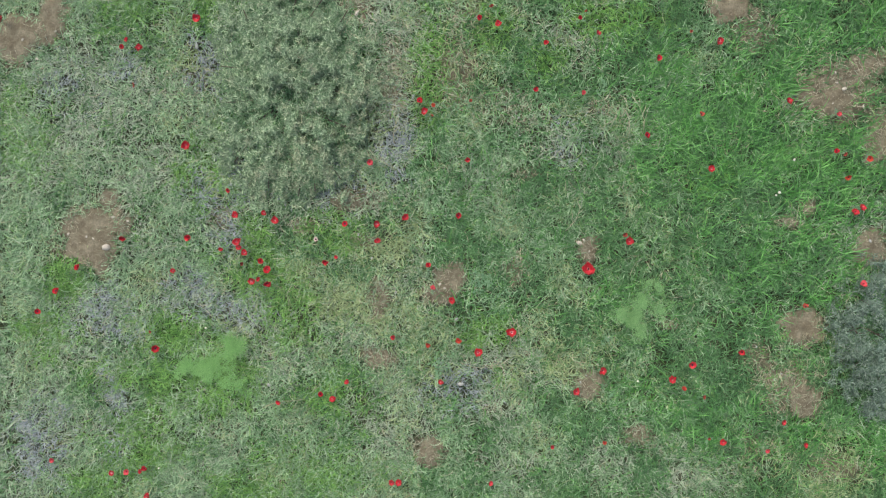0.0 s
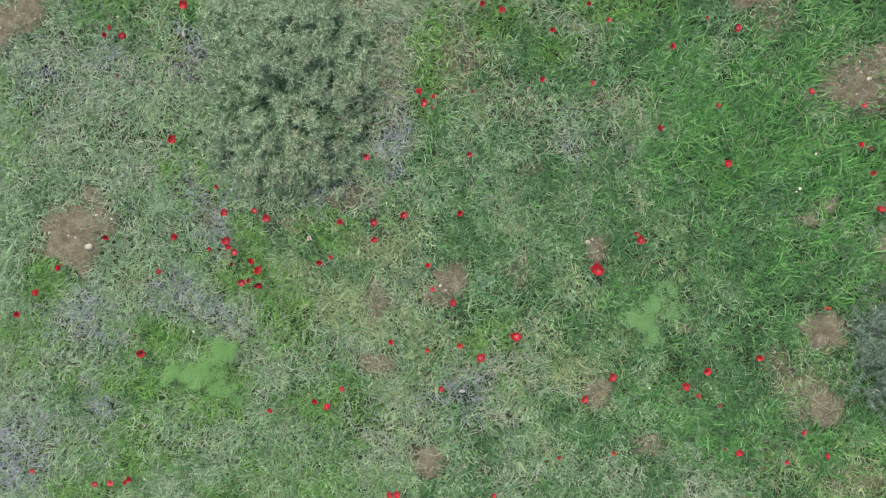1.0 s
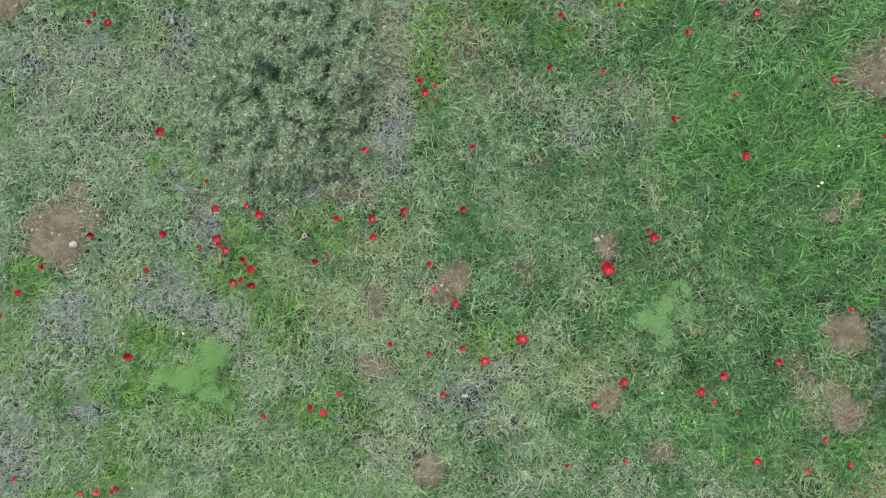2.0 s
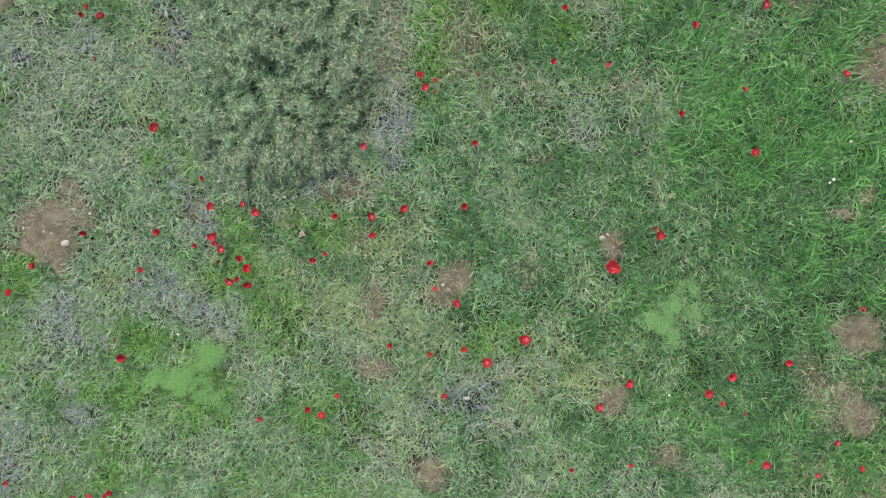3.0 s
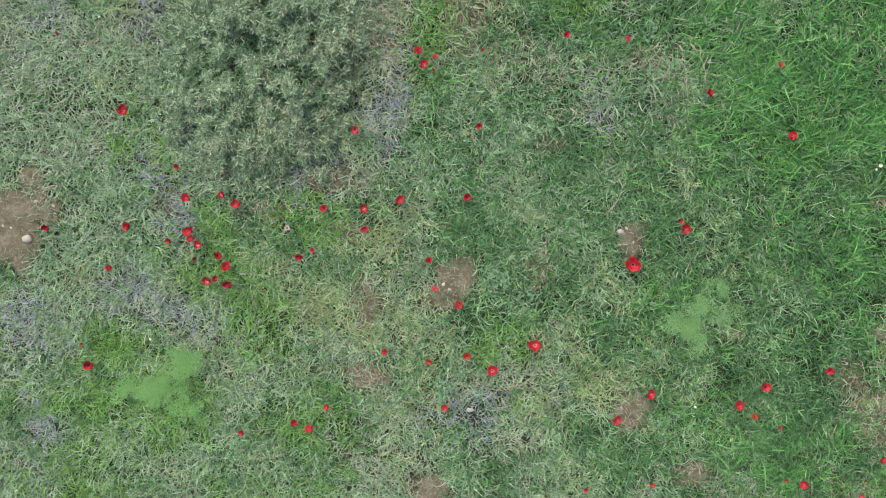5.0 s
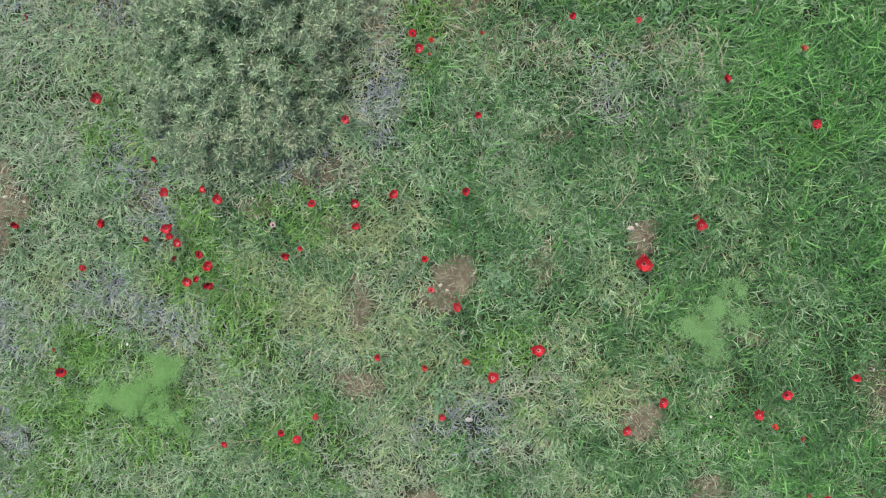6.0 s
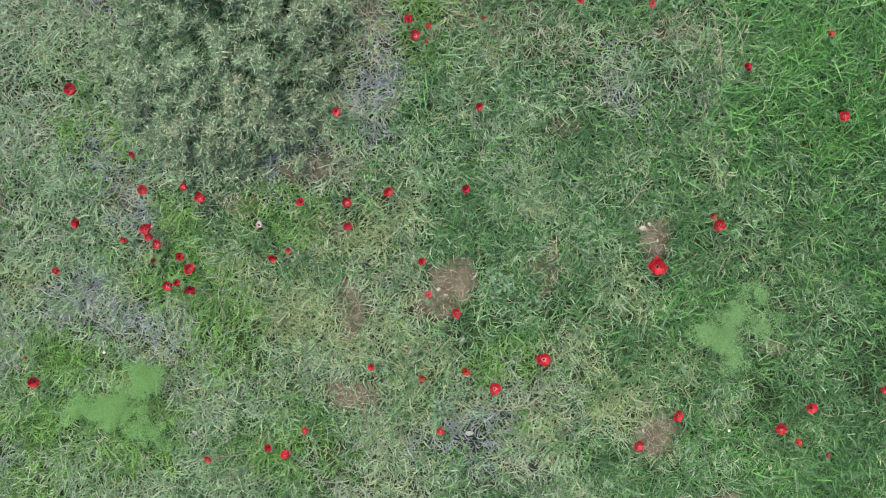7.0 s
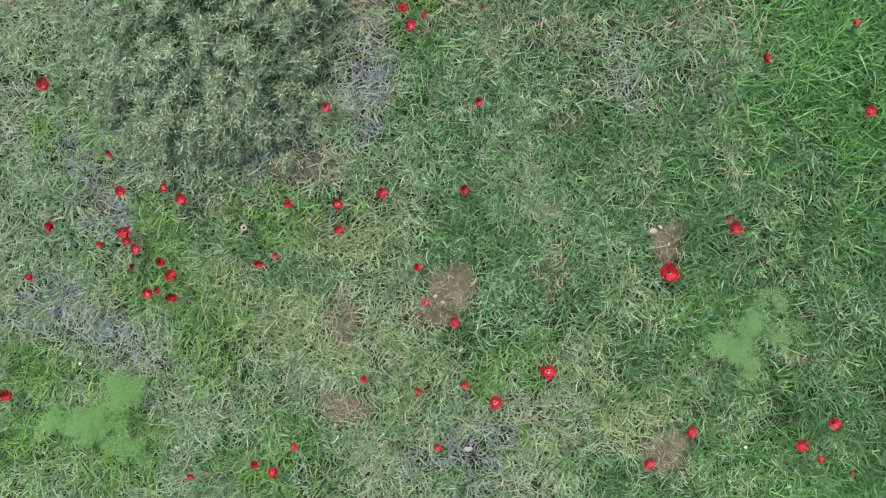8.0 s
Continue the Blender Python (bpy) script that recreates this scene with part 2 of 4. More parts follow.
def earth_material(name, dark, mid, light, shaded_litter=None):
    mat, nodes, links = material(name)
    bsdf = nodes["Principled BSDF"]
    tone = ramp(nodes, links, noise_node(nodes, links, 16.0, 6.0, 0.7), (0.3, dark), (0.5, mid), (0.72, light))
    if shaded_litter:
        # where the sward is closed, dark litter lies over the earth; the edge between them is crumbly
        # its tones are darkened further to paint the shade between the blades
        cover = ramp(nodes, links, noise_node(nodes, links, 9.0, 5.0, 0.65), (0.3, shaded_litter[0]), (0.5, shaded_litter[1]), (0.72, shaded_litter[2]))
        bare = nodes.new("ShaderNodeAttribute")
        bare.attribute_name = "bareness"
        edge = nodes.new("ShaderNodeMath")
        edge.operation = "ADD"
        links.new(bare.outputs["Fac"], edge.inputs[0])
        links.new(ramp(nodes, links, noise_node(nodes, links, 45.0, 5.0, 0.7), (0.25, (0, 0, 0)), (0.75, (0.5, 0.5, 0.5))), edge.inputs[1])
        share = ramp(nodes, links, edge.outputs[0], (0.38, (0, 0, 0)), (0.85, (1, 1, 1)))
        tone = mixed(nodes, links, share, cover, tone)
        # far off, where no single blade is built, the sheet itself is meadow green
        green = ramp(nodes, links, noise_node(nodes, links, 1.3, 6.0, 0.7), (0.3, (0.06, 0.10, 0.04)), (0.5, (0.10, 0.15, 0.065)), (0.72, (0.16, 0.20, 0.11)))
        far = nodes.new("ShaderNodeAttribute")
        far.attribute_name = "far_meadow"
        tone = mixed(nodes, links, far.outputs["Fac"], tone, green)
    grit = ramp(nodes, links, noise_node(nodes, links, 120.0, 4.0, 0.7), (0.3, (0.72, 0.7, 0.68)), (0.7, (1.2, 1.2, 1.2)))
    links.new(mixed(nodes, links, 1.0, tone, grit, "MULTIPLY"), bsdf.inputs["Base Color"])
    bsdf.inputs["Roughness"].default_value = 0.95
    bsdf.inputs["Specular IOR Level"].default_value = 0.1
    bump = nodes.new("ShaderNodeBump")
    bump.inputs["Strength"].default_value, bump.inputs["Distance"].default_value = 0.8, 0.02
    links.new(noise_node(nodes, links, 70.0, 6.0, 0.7), bump.inputs["Height"])
    links.new(bump.outputs[0], bsdf.inputs["Normal"])
    return mat


def simple_material(name, colour, vary=0.25, rough=0.6, scale=60.0, spec=0.3):
    mat, nodes, links = material(name)
    bsdf = nodes["Principled BSDF"]
    low, high = tuple(c * (1 - vary) for c in colour), tuple(c * (1 + vary) for c in colour)
    tone = ramp(nodes, links, noise_node(nodes, links, scale, 4.0), (0.3, low), (0.7, high))
    own = nodes.new("ShaderNodeObjectInfo").outputs["Random"]
    shade = ramp(nodes, links, own, (0.0, (0.85, 0.85, 0.85)), (1.0, (1.12, 1.12, 1.12)))
    links.new(mixed(nodes, links, 1.0, tone, shade, "MULTIPLY"), bsdf.inputs["Base Color"])
    bsdf.inputs["Roughness"].default_value = rough
    bsdf.inputs["Specular IOR Level"].default_value = spec
    return mat


# the last three tones are litter with the shade of the grass gaps painted in
ground_earth = earth_material("ground_earth", (0.096, 0.085, 0.055), (0.155, 0.139, 0.092), (0.235, 0.212, 0.148),
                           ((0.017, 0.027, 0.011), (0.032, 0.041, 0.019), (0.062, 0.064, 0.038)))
green_grass = leaf_material("green_grass", (0.025, 0.080, 0.022), (0.050, 0.142, 0.041), (0.113, 0.238, 0.092))
lush_grass = leaf_material("lush_grass", (0.026, 0.102, 0.016), (0.057, 0.197, 0.034), (0.128, 0.332, 0.078))
fresh_grass = leaf_material("fresh_grass", (0.044, 0.122, 0.018), (0.093, 0.230, 0.038), (0.168, 0.335, 0.076))
dry_grass = leaf_material("dry_grass", (0.137, 0.177, 0.118), (0.232, 0.290, 0.200), (0.328, 0.392, 0.282), 0.1, 0.7)
grey_herb = leaf_material("grey_herb", (0.130, 0.158, 0.164), (0.202, 0.238, 0.254), (0.288, 0.326, 0.342), 0.1, 0.7)
pale_grass = leaf_material("pale_grass", (0.110, 0.165, 0.055), (0.20, 0.270, 0.115), (0.295, 0.37, 0.19))
blue_grass = leaf_material("blue_grass", (0.083, 0.168, 0.073), (0.174, 0.291, 0.146), (0.286, 0.414, 0.245))
straw = leaf_material("straw", (0.16, 0.148, 0.09), (0.265, 0.252, 0.165), (0.38, 0.365, 0.26), 0.1, 0.7)
shrub_leaf = leaf_material("shrub_leaf", (0.056, 0.115, 0.050), (0.134, 0.212, 0.112), (0.30, 0.39, 0.24), 0.1, 0.6, 9.0, 0.38)
dry_shrub_leaf = leaf_material("dry_shrub_leaf", (0.10, 0.135, 0.07), (0.20, 0.24, 0.145), (0.31, 0.35, 0.225), 0.1, 0.7, 9.0, 0.38)
shaded_shrub_leaf = leaf_material("shaded_shrub_leaf", (0.030, 0.095, 0.036), (0.066, 0.165, 0.064), (0.12, 0.23, 0.10), 0.1, 0.5)
blue_shrub_leaf = leaf_material("blue_shrub_leaf", (0.045, 0.085, 0.052), (0.105, 0.160, 0.115), (0.195, 0.262, 0.20), 0.1, 0.6, 9.0, 0.38)
shrub_wood = simple_material("shrub_wood", (0.07, 0.06, 0.045), 0.35, 0.9, 40.0, 0.1)
fennel_leaf = leaf_material("fennel_leaf", (0.145, 0.325, 0.09), (0.18, 0.37, 0.112), (0.215, 0.415, 0.14), 0.25, 0.6, 14.0)
pale_fennel = leaf_material("pale_fennel", (0.145, 0.30, 0.10), (0.185, 0.36, 0.13), (0.235, 0.41, 0.17), 0.25, 0.6, 14.0)
weed_leaf = leaf_material("weed_leaf", (0.09, 0.185, 0.09), (0.13, 0.25, 0.125), (0.185, 0.315, 0.17), 0.2, 0.5, 20.0)
pale_stone = simple_material("pale_stone", (0.37, 0.345, 0.275), 0.22, 0.9, 50.0, 0.15)
grey_stone = simple_material("grey_stone", (0.27, 0.28, 0.245), 0.25, 0.9, 50.0, 0.15)
soil_crumb = simple_material("soil_crumb", (0.195, 0.168, 0.118), 0.35, 0.95, 90.0, 0.1)
petal_red = simple_material("petal_red", (0.345, 0.012, 0.019), 0.45, 0.5, 70.0, 0.3)
petal_deep = simple_material("petal_deep", (0.30, 0.008, 0.015), 0.4, 0.55, 90.0, 0.15)
petal_orange = simple_material("petal_orange", (0.34, 0.042, 0.022), 0.35, 0.55, 90.0, 0.15)
petal_pale = simple_material("petal_pale", (0.42, 0.055, 0.065), 0.3, 0.6, 90.0, 0.15)
petal_rim = simple_material("petal_rim", (0.42, 0.06, 0.055), 0.3, 0.6, 90.0, 0.15)
petal_faded = simple_material("petal_faded", (0.44, 0.33, 0.30), 0.2, 0.7, 90.0, 0.1)
petal_spent = simple_material("petal_spent", (0.22, 0.05, 0.03), 0.35, 0.8, 90.0, 0.1)
petal_white = simple_material("petal_white", (0.50, 0.52, 0.42), 0.1, 0.6, 90.0, 0.2)
ring_white = simple_material("ring_white", (0.50, 0.20, 0.20), 0.2, 0.6, 120.0, 0.2)
flower_eye = simple_material("flower_eye", (0.018, 0.012, 0.020), 0.3, 0.7, 200.0, 0.2)
red_eye = simple_material("red_eye", (0.07, 0.006, 0.012), 0.4, 0.7, 200.0, 0.2)
anther_dark = simple_material("anther_dark", (0.035, 0.018, 0.035), 0.3, 0.8, 200.0, 0.2)
pale_anther = simple_material("pale_anther", (0.42, 0.20, 0.19), 0.3, 0.7, 200.0, 0.2)
yellow_eye = simple_material("yellow_eye", (0.55, 0.45, 0.08), 0.2, 0.7, 200.0, 0.2)
stem_green = simple_material("stem_green", (0.13, 0.19, 0.07), 0.25, 0.6, 60.0, 0.3)


# ---- mesh helpers ----
def mesh_from(name, verts, faces, mats, smooth=False):
    me = bpy.data.meshes.new(name)
    me.from_pydata([tuple(v) for v in verts], [], faces)
    for m in mats:
        me.materials.append(m)
    if smooth:
        me.polygons.foreach_set("use_smooth", [True] * len(me.polygons))
    me.update()
    return me


def part(name, me, parent, m=None, label=""):
    ob = new(name, me)
    ob.parent = parent
    if m is not None:
        ob.matrix_basis = m
    return tagged(ob, label)


def ribbons(name, root, az, length, width, rise, droop, mat, twist=0.5, curl=1.3, stations=(0.0, 0.4, 0.75), rng=RNG):
    """One mesh of many tapering, bending blades. root: n x 3; rise and droop: the blade's slope at its foot and tip, in degrees."""
    n, k = len(root), len(stations)
    s = np.array([*stations, 1.0])
    wide = np.interp(s, [0, 0.3, 0.7, 1.0], [0.7, 1.0, 0.75, 0.0])
    rise, droop = np.radians(rise), np.radians(droop)
    bend = az[:, None] + (rng.random(n)[:, None] - 0.5) * curl * s[None, :]
    elev = rise[:, None] + (droop - rise)[:, None] * s[None, :] ** 0.8
    step = np.diff(s, prepend=0.0)[None, :] * length[:, None]
    px = root[:, 0:1] + np.cumsum(np.cos(elev) * np.cos(bend) * step, axis=1)
    py = root[:, 1:2] + np.cumsum(np.cos(elev) * np.sin(bend) * step, axis=1)
    pz = root[:, 2:3] + np.cumsum(np.sin(elev) * step, axis=1)
    roll = (rng.random(n) - 0.5)[:, None] * 2 * twist
    half = 0.5 * width[:, None] * wide[None, :]
    ox, oy, oz = -np.sin(bend) * half * np.cos(roll), np.cos(bend) * half * np.cos(roll), half * np.sin(roll)
    per = 2 * k + 1
    co = np.empty((n, per, 3), np.float32)
    for i in range(k):
        for j, sign in ((0, -1), (1, 1)):
            co[:, 2 * i + j, 0] = px[:, i] + sign * ox[:, i]
            co[:, 2 * i + j, 1] = py[:, i] + sign * oy[:, i]
            co[:, 2 * i + j, 2] = pz[:, i] + sign * oz[:, i]
    co[:, per - 1] = np.stack([px[:, k], py[:, k], pz[:, k]], axis=1)
    loop = []
    for i in range(k - 1):
        loop += [2 * i, 2 * i + 1, 2 * i + 3, 2 * i + 2]
    loop += [2 * k - 2, 2 * k - 1, 2 * k]
    sizes = [4] * (k - 1) + [3]
    loops = (np.arange(n)[:, None] * per + np.array(loop)[None, :]).ravel().astype(np.int32)
    totals = np.tile(np.array(sizes, np.int32), n)
    starts = np.concatenate([[0], np.cumsum(totals)[:-1]]).astype(np.int32)
    me = bpy.data.meshes.new(name)
    me.vertices.add(n * per)
    me.vertices.foreach_set("co", co.ravel())
    me.loops.add(len(loops))
    me.loops.foreach_set("vertex_index", loops)
    me.polygons.add(len(totals))
    me.polygons.foreach_set("loop_start", starts)
    me.polygons.foreach_set("loop_total", totals)
    me.materials.append(mat)
    me.update(calc_edges=True)
    return me


# ---- the ground: one sheet to the horizon, fine near the middle ----
def beyond(x, y):
    """How far a place lies outside the closely grown middle of the meadow; negative inside it."""
    return np.maximum(np.abs(x) - 2.85, np.abs(y) - 1.7)


def build_ground():
    inner = np.linspace(-3.3, 3.3, 301)
    outer = 3.3 * (900 / 3.3) ** (np.linspace(0, 1, 40)[1:])
    xs = np.concatenate([-outer[::-1], inner, outer])
    gx, gy = np.meshgrid(xs, xs, indexing="ij")
    n = len(xs)
    x, y = gx.ravel(), gy.ravel()
    soil = patches(x, y, SOIL)
    z = ground_height(x, y) + 0.018 * np.clip(soil, 0, 1)
    i = np.arange(n * n).reshape(n, n)
    quads = np.stack([i[:-1, :-1], i[1:, :-1], i[1:, 1:], i[:-1, 1:]], axis=-1).reshape(-1, 4)
    me = bpy.data.meshes.new("ground")
    me.vertices.add(n * n)
    me.vertices.foreach_set("co", np.stack([x, y, z], axis=1).astype(np.float32).ravel())
    me.loops.add(quads.size)
    me.loops.foreach_set("vertex_index", quads.ravel().astype(np.int32))
    me.polygons.add(len(quads))
    me.polygons.foreach_set("loop_start", np.arange(0, quads.size, 4, dtype=np.int32))
    me.polygons.foreach_set("loop_total", np.full(len(quads), 4, np.int32))
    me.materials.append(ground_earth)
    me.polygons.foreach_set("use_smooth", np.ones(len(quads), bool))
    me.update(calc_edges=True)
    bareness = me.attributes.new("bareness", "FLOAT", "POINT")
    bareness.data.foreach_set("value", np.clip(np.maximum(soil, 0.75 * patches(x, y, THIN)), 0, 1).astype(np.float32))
    far = me.attributes.new("far_meadow", "FLOAT", "POINT")
    far.data.foreach_set("value", np.clip((beyond(x, y) + 0.05) / 0.5, 0, 1).astype(np.float32))
    tagged(new("ground", me), "sloping meadow ground of brown crumbly earth with bare worn patches", "ground", kind="structure")


build_ground()


# ---- the grass ----
def scatter(count, reach_x, reach_y):
    return RNG.uniform(-reach_x, reach_x, count), RNG.uniform(-reach_y, reach_y, count)


def grow_grass():
    tufts = 25000
    tx, ty = scatter(tufts, 2.95, 1.8)
    # the sward thins out beyond the middle, where broader blades take over
    fringe = RNG.random(tufts) < 0.13
    spill = 1 + 0.6 * RNG.random(tufts) ** 2
    tx, ty = np.where(fringe, tx * spill, tx), np.where(fringe, ty * spill, ty)
    ragged = np.maximum(np.abs(tx) - 2.75, np.abs(ty) - 1.6) > 0
    tx, ty = tx + np.where(ragged, RNG.normal(0, 0.16, tufts), 0), ty + np.where(ragged, RNG.normal(0, 0.16, tufts), 0)
    per = 14
    spread = RNG.uniform(0.012, 0.035, tufts)
    lean_way = 2 * np.pi * value_noise(tx, ty, 0.35, 21) * 1.6 + RNG.uniform(-0.8, 0.8, tufts)
    ox, oy = RNG.normal(0, 1, tufts * per), RNG.normal(0, 1, tufts * per)
    x = np.repeat(tx, per) + ox * np.repeat(spread, per)
    y = np.repeat(ty, per) + oy * np.repeat(spread, per)
    # many tufts fan out from their heart, the others lean one way
    way = np.repeat(lean_way, per) + RNG.normal(0, 1.1, tufts * per)
    fan = np.repeat(RNG.random(tufts) < 0.75, per)
    way = np.where(fan, np.arctan2(oy, ox) + RNG.normal(0, 0.35, tufts * per), way)
    tuft_size = np.repeat(RNG.uniform(0.75, 1.3, tufts), per)
    # neighbouring tufts tend to be of one kind
    drift = value_noise(tx, ty, 0.13, 31) + 0.55 * RNG.random(tufts)
    pick_tuft = np.repeat(np.argsort(np.argsort(drift)) / tufts, per)
    # bare earth keeps only a few stray blades
    bare = patches(x, y, SOIL)
    thin = patches(x, y, THIN)
    keep = RNG.random(len(x)) > np.clip(0.92 * bare ** 1.2, 0, 0.96)
    keep &= RNG.random(len(x)) > 0.7 * thin
    keep &= RNG.random(len(x)) > 0.22 * value_noise(x, y, 0.2, 40)
    # no blade stands on a stone
    for sx, sy, size in STONES + GREY_STONES:
        keep &= np.hypot(x - sx, y - sy) > 0.5 * size + 0.006
    x, y, way, tuft_size, pick_tuft, thin, bare = (a[keep] for a in (x, y, way, tuft_size, pick_tuft, thin, bare))
    tuft_size = tuft_size * (1 - 0.35 * np.clip(bare, 0, 1))
    n = len(x)
    fresh, dry, olive, herb = (patches(x, y, z, 1.5, 51 + i, 1.4) for i, z in enumerate((FRESH, DRY, OLIVE, GREY_HERB)))
    # the lush grass runs out raggedly into the shorter sward
    stray_x = 0.55 * (value_noise(x, y, 0.42, 81) - 0.5) + 0.22 * (value_noise(x, y, 0.12, 82) - 0.5)
    stray_y = 0.45 * (value_noise(x, y, 0.38, 83) - 0.5) + 0.22 * (value_noise(x, y, 0.11, 84) - 0.5)
    lush = patches(x + stray_x, y + stray_y, LUSH, 1.5, 50, 1.4)
    # the western side is greyer, the eastern side greener
    west = np.clip(0.5 - x / 3.2, 0, 1)
    mottle = value_noise(x, y, 0.3, 60)
    weights = np.stack([
        0.26 + 0.95 * (1 - west),
        2.5 * np.clip(lush - 0.2, 0, 2) ** 1.3 + 0.06 * (1 - west),
        8.0 * fresh + 0.05,
        3.4 * dry + 0.20 * west + 0.3 * (0.3 + 0.7 * west) * np.clip(mottle - 0.5, 0, 1) + 0.15 * thin + 0.8 * bare,
        0.20 + 0.95 * west + 0.25 * np.clip(value_noise(x, y, 0.4, 61) - 0.45, 0, 1),
        0.03 + 0.03 * west + 0.12 * dry + 0.1 * olive + 0.22 * thin + 0.7 * bare,
        9.0 * herb,
        3.0 * olive + 0.04 + 0.10 * west + 0.25 * np.clip(value_noise(x, y, 0.35, 62) - 0.5, 0, 1),
    ])
    weights /= weights.sum(axis=0)
    # most of a tuft is of one kind, with strays
    chance = np.where(RNG.random(n) < 0.74, pick_tuft, RNG.random(n))
    kind = (chance[None, :] > np.cumsum(weights, axis=0)).sum(axis=0)
    root = np.stack([x, y, ground_height(x, y) - 0.003], axis=1)
    comb = np.radians(38) + 0.9 * (value_noise(x, y, 0.5, 70) - 0.5)
    kinds = (
        ("grass", "mid-green meadow grass in dense tangled tufts", green_grass, (0.040, 0.088), (0.0036, 0.0056), (30, 72), (-25, 25)),
        ("lush_grass", "tall bright green lush grass combed by the wind", lush_grass, (0.066, 0.132), (0.0038, 0.0059), (35, 70), (-20, 15)),
        ("fresh_grass", "short yellow-green fresh grass and herbs", fresh_grass, (0.035, 0.079), (0.0037, 0.0058), (25, 65), (-10, 30)),
        ("dry_grass", "grey withered grass lying flat", dry_grass, (0.035, 0.084), (0.0031, 0.0048), (10, 50), (-15, 20)),
        ("blue_grass", "dull grey-green fine grass in tangled tufts", blue_grass, (0.037, 0.084), (0.0035, 0.0054), (30, 70), (-15, 30)),
        ("straw", "pale brown straw blades among the grass", straw, (0.044, 0.110), (0.0025, 0.0040), (5, 45), (-10, 15)),
        ("grey_herb", "low bluish-grey herbs matted in the grass", grey_herb, (0.029, 0.061), (0.0031, 0.0050), (10, 55), (-15, 25)),
        ("pale_grass", "pale yellowish-green grass in tangled tufts", pale_grass, (0.037, 0.084), (0.0035, 0.0054), (25, 68), (-20, 25)),
    )
    for i, (name, label, mat, long, wide, rise, droop) in enumerate(kinds):
        mine = kind == i
        m = int(mine.sum())
        az = way[mine]
        if name == "lush_grass":
            az = np.where(RNG.random(m) < 0.7, comb[mine] + RNG.normal(0, 0.5, m), az)
        me = ribbons(name, root[mine], az, RNG.uniform(*long, m) * tuft_size[mine], RNG.uniform(*wide, m),
                     RNG.uniform(*rise, m), RNG.uniform(*droop, m), mat, 0.6, 2.0 if name == "lush_grass" else 4.2, (0.0, 0.3, 0.56, 0.8))
        tagged(new(name, me), label, "grass", kind="stuff")


grow_grass()


def grow_outer_grass():
    """Broader grass of the same kinds round about, thinning out to where the ground's own colour takes over."""
    for name, label, mat, count in (
        ("outer_grass", "mid-green meadow grass spreading over the hillside", green_grass, 62000),
        ("outer_pale_grass", "dull grey-green meadow grass spreading over the hillside", blue_grass, 62000),
        ("outer_dry_grass", "grey dry grass scattered over the hillside", dry_grass, 22000),
    ):
        x, y = RNG.uniform(-8, 8, 6 * count), RNG.uniform(-7, 7, 6 * count)
        out = beyond(x, y) + RNG.normal(0, 0.08, 6 * count)
        on = (out > 0) & (RNG.random(6 * count) < np.exp(-np.maximum(out, 0) / 1.6))
        x, y = x[on][:count], y[on][:count]
        n = len(x)
        root = np.stack([x, y, ground_height(x, y) - 0.003], axis=1)
        me = ribbons(name, root, RNG.uniform(0, 2 * np.pi, n), RNG.uniform(0.06, 0.13, n), RNG.uniform(0.006, 0.011, n),
                     RNG.uniform(30, 75, n), RNG.uniform(-20, 25, n), mat, 0.5, 1.8, (0.0, 0.5))
        tagged(new(name, me), label, "grass", kind="stuff")


grow_outer_grass()


# ---- crumbs and grit on the bare earth ----
def build_crumbs():
    x, y = scatter(26000, 2.9, 1.9)
    on = patches(x, y, SOIL) > 0.55
    x, y = x[on], y[on]
    n = len(x)
    size = 0.0015 + 0.0065 * RNG.random(n) ** 3
    z = ground_height(x, y) + 0.018
    corner = np.array([(1, 0, 0), (-0.5, 0.87, 0), (-0.5, -0.87, 0), (0.1, 0, 0.8)])
    jit = RNG.uniform(0.6, 1.3, (n, 4, 3)) * corner[None] * size[:, None, None]
    spin = RNG.uniform(0, 2 * np.pi, n)
    c, s = np.cos(spin)[:, None], np.sin(spin)[:, None]
    vx, vy = jit[..., 0] * c - jit[..., 1] * s, jit[..., 0] * s + jit[..., 1] * c
    co = np.stack([vx + x[:, None], vy + y[:, None], jit[..., 2] + z[:, None]], axis=-1).reshape(-1, 3)
    faces = [(4 * i + a, 4 * i + b, 4 * i + 3) for i in range(n) for a, b in ((0, 1), (1, 2), (2, 0))]
    me = mesh_from("soil_crumbs", co.tolist(), faces, [soil_crumb])
    tagged(new("soil_crumbs", me), "brown earth crumbs scattered over the bare patches", "soil", kind="stuff")


build_crumbs()


def lay_straw_litter():
    """Short broken straws lying flat on the bare and thin places."""
    x, y = scatter(150000, 2.9, 1.9)
    share = np.maximum(0.75 * patches(x, y, SOIL, 1.2, 80), 0.8 * patches(x, y, THIN, 1.2, 82))
    on = (RNG.random(len(x)) < 0.75 * share) & (patches(x, y, SOIL) < 1.0)
    x, y = x[on], y[on]
    n = len(x)
    root = np.stack([x, y, ground_height(x, y) + 0.021], axis=1)
    me = ribbons("straw_litter", root, RNG.uniform(0, 2 * np.pi, n), RNG.uniform(0.015, 0.05, n), RNG.uniform(0.0016, 0.003, n),
                 RNG.uniform(0, 14, n), RNG.uniform(-10, 4, n), straw, 0.3, 1.6)
    tagged(new("straw_litter", me), "short broken pale straws lying on bare earth", "straw", kind="stuff")


lay_straw_litter()


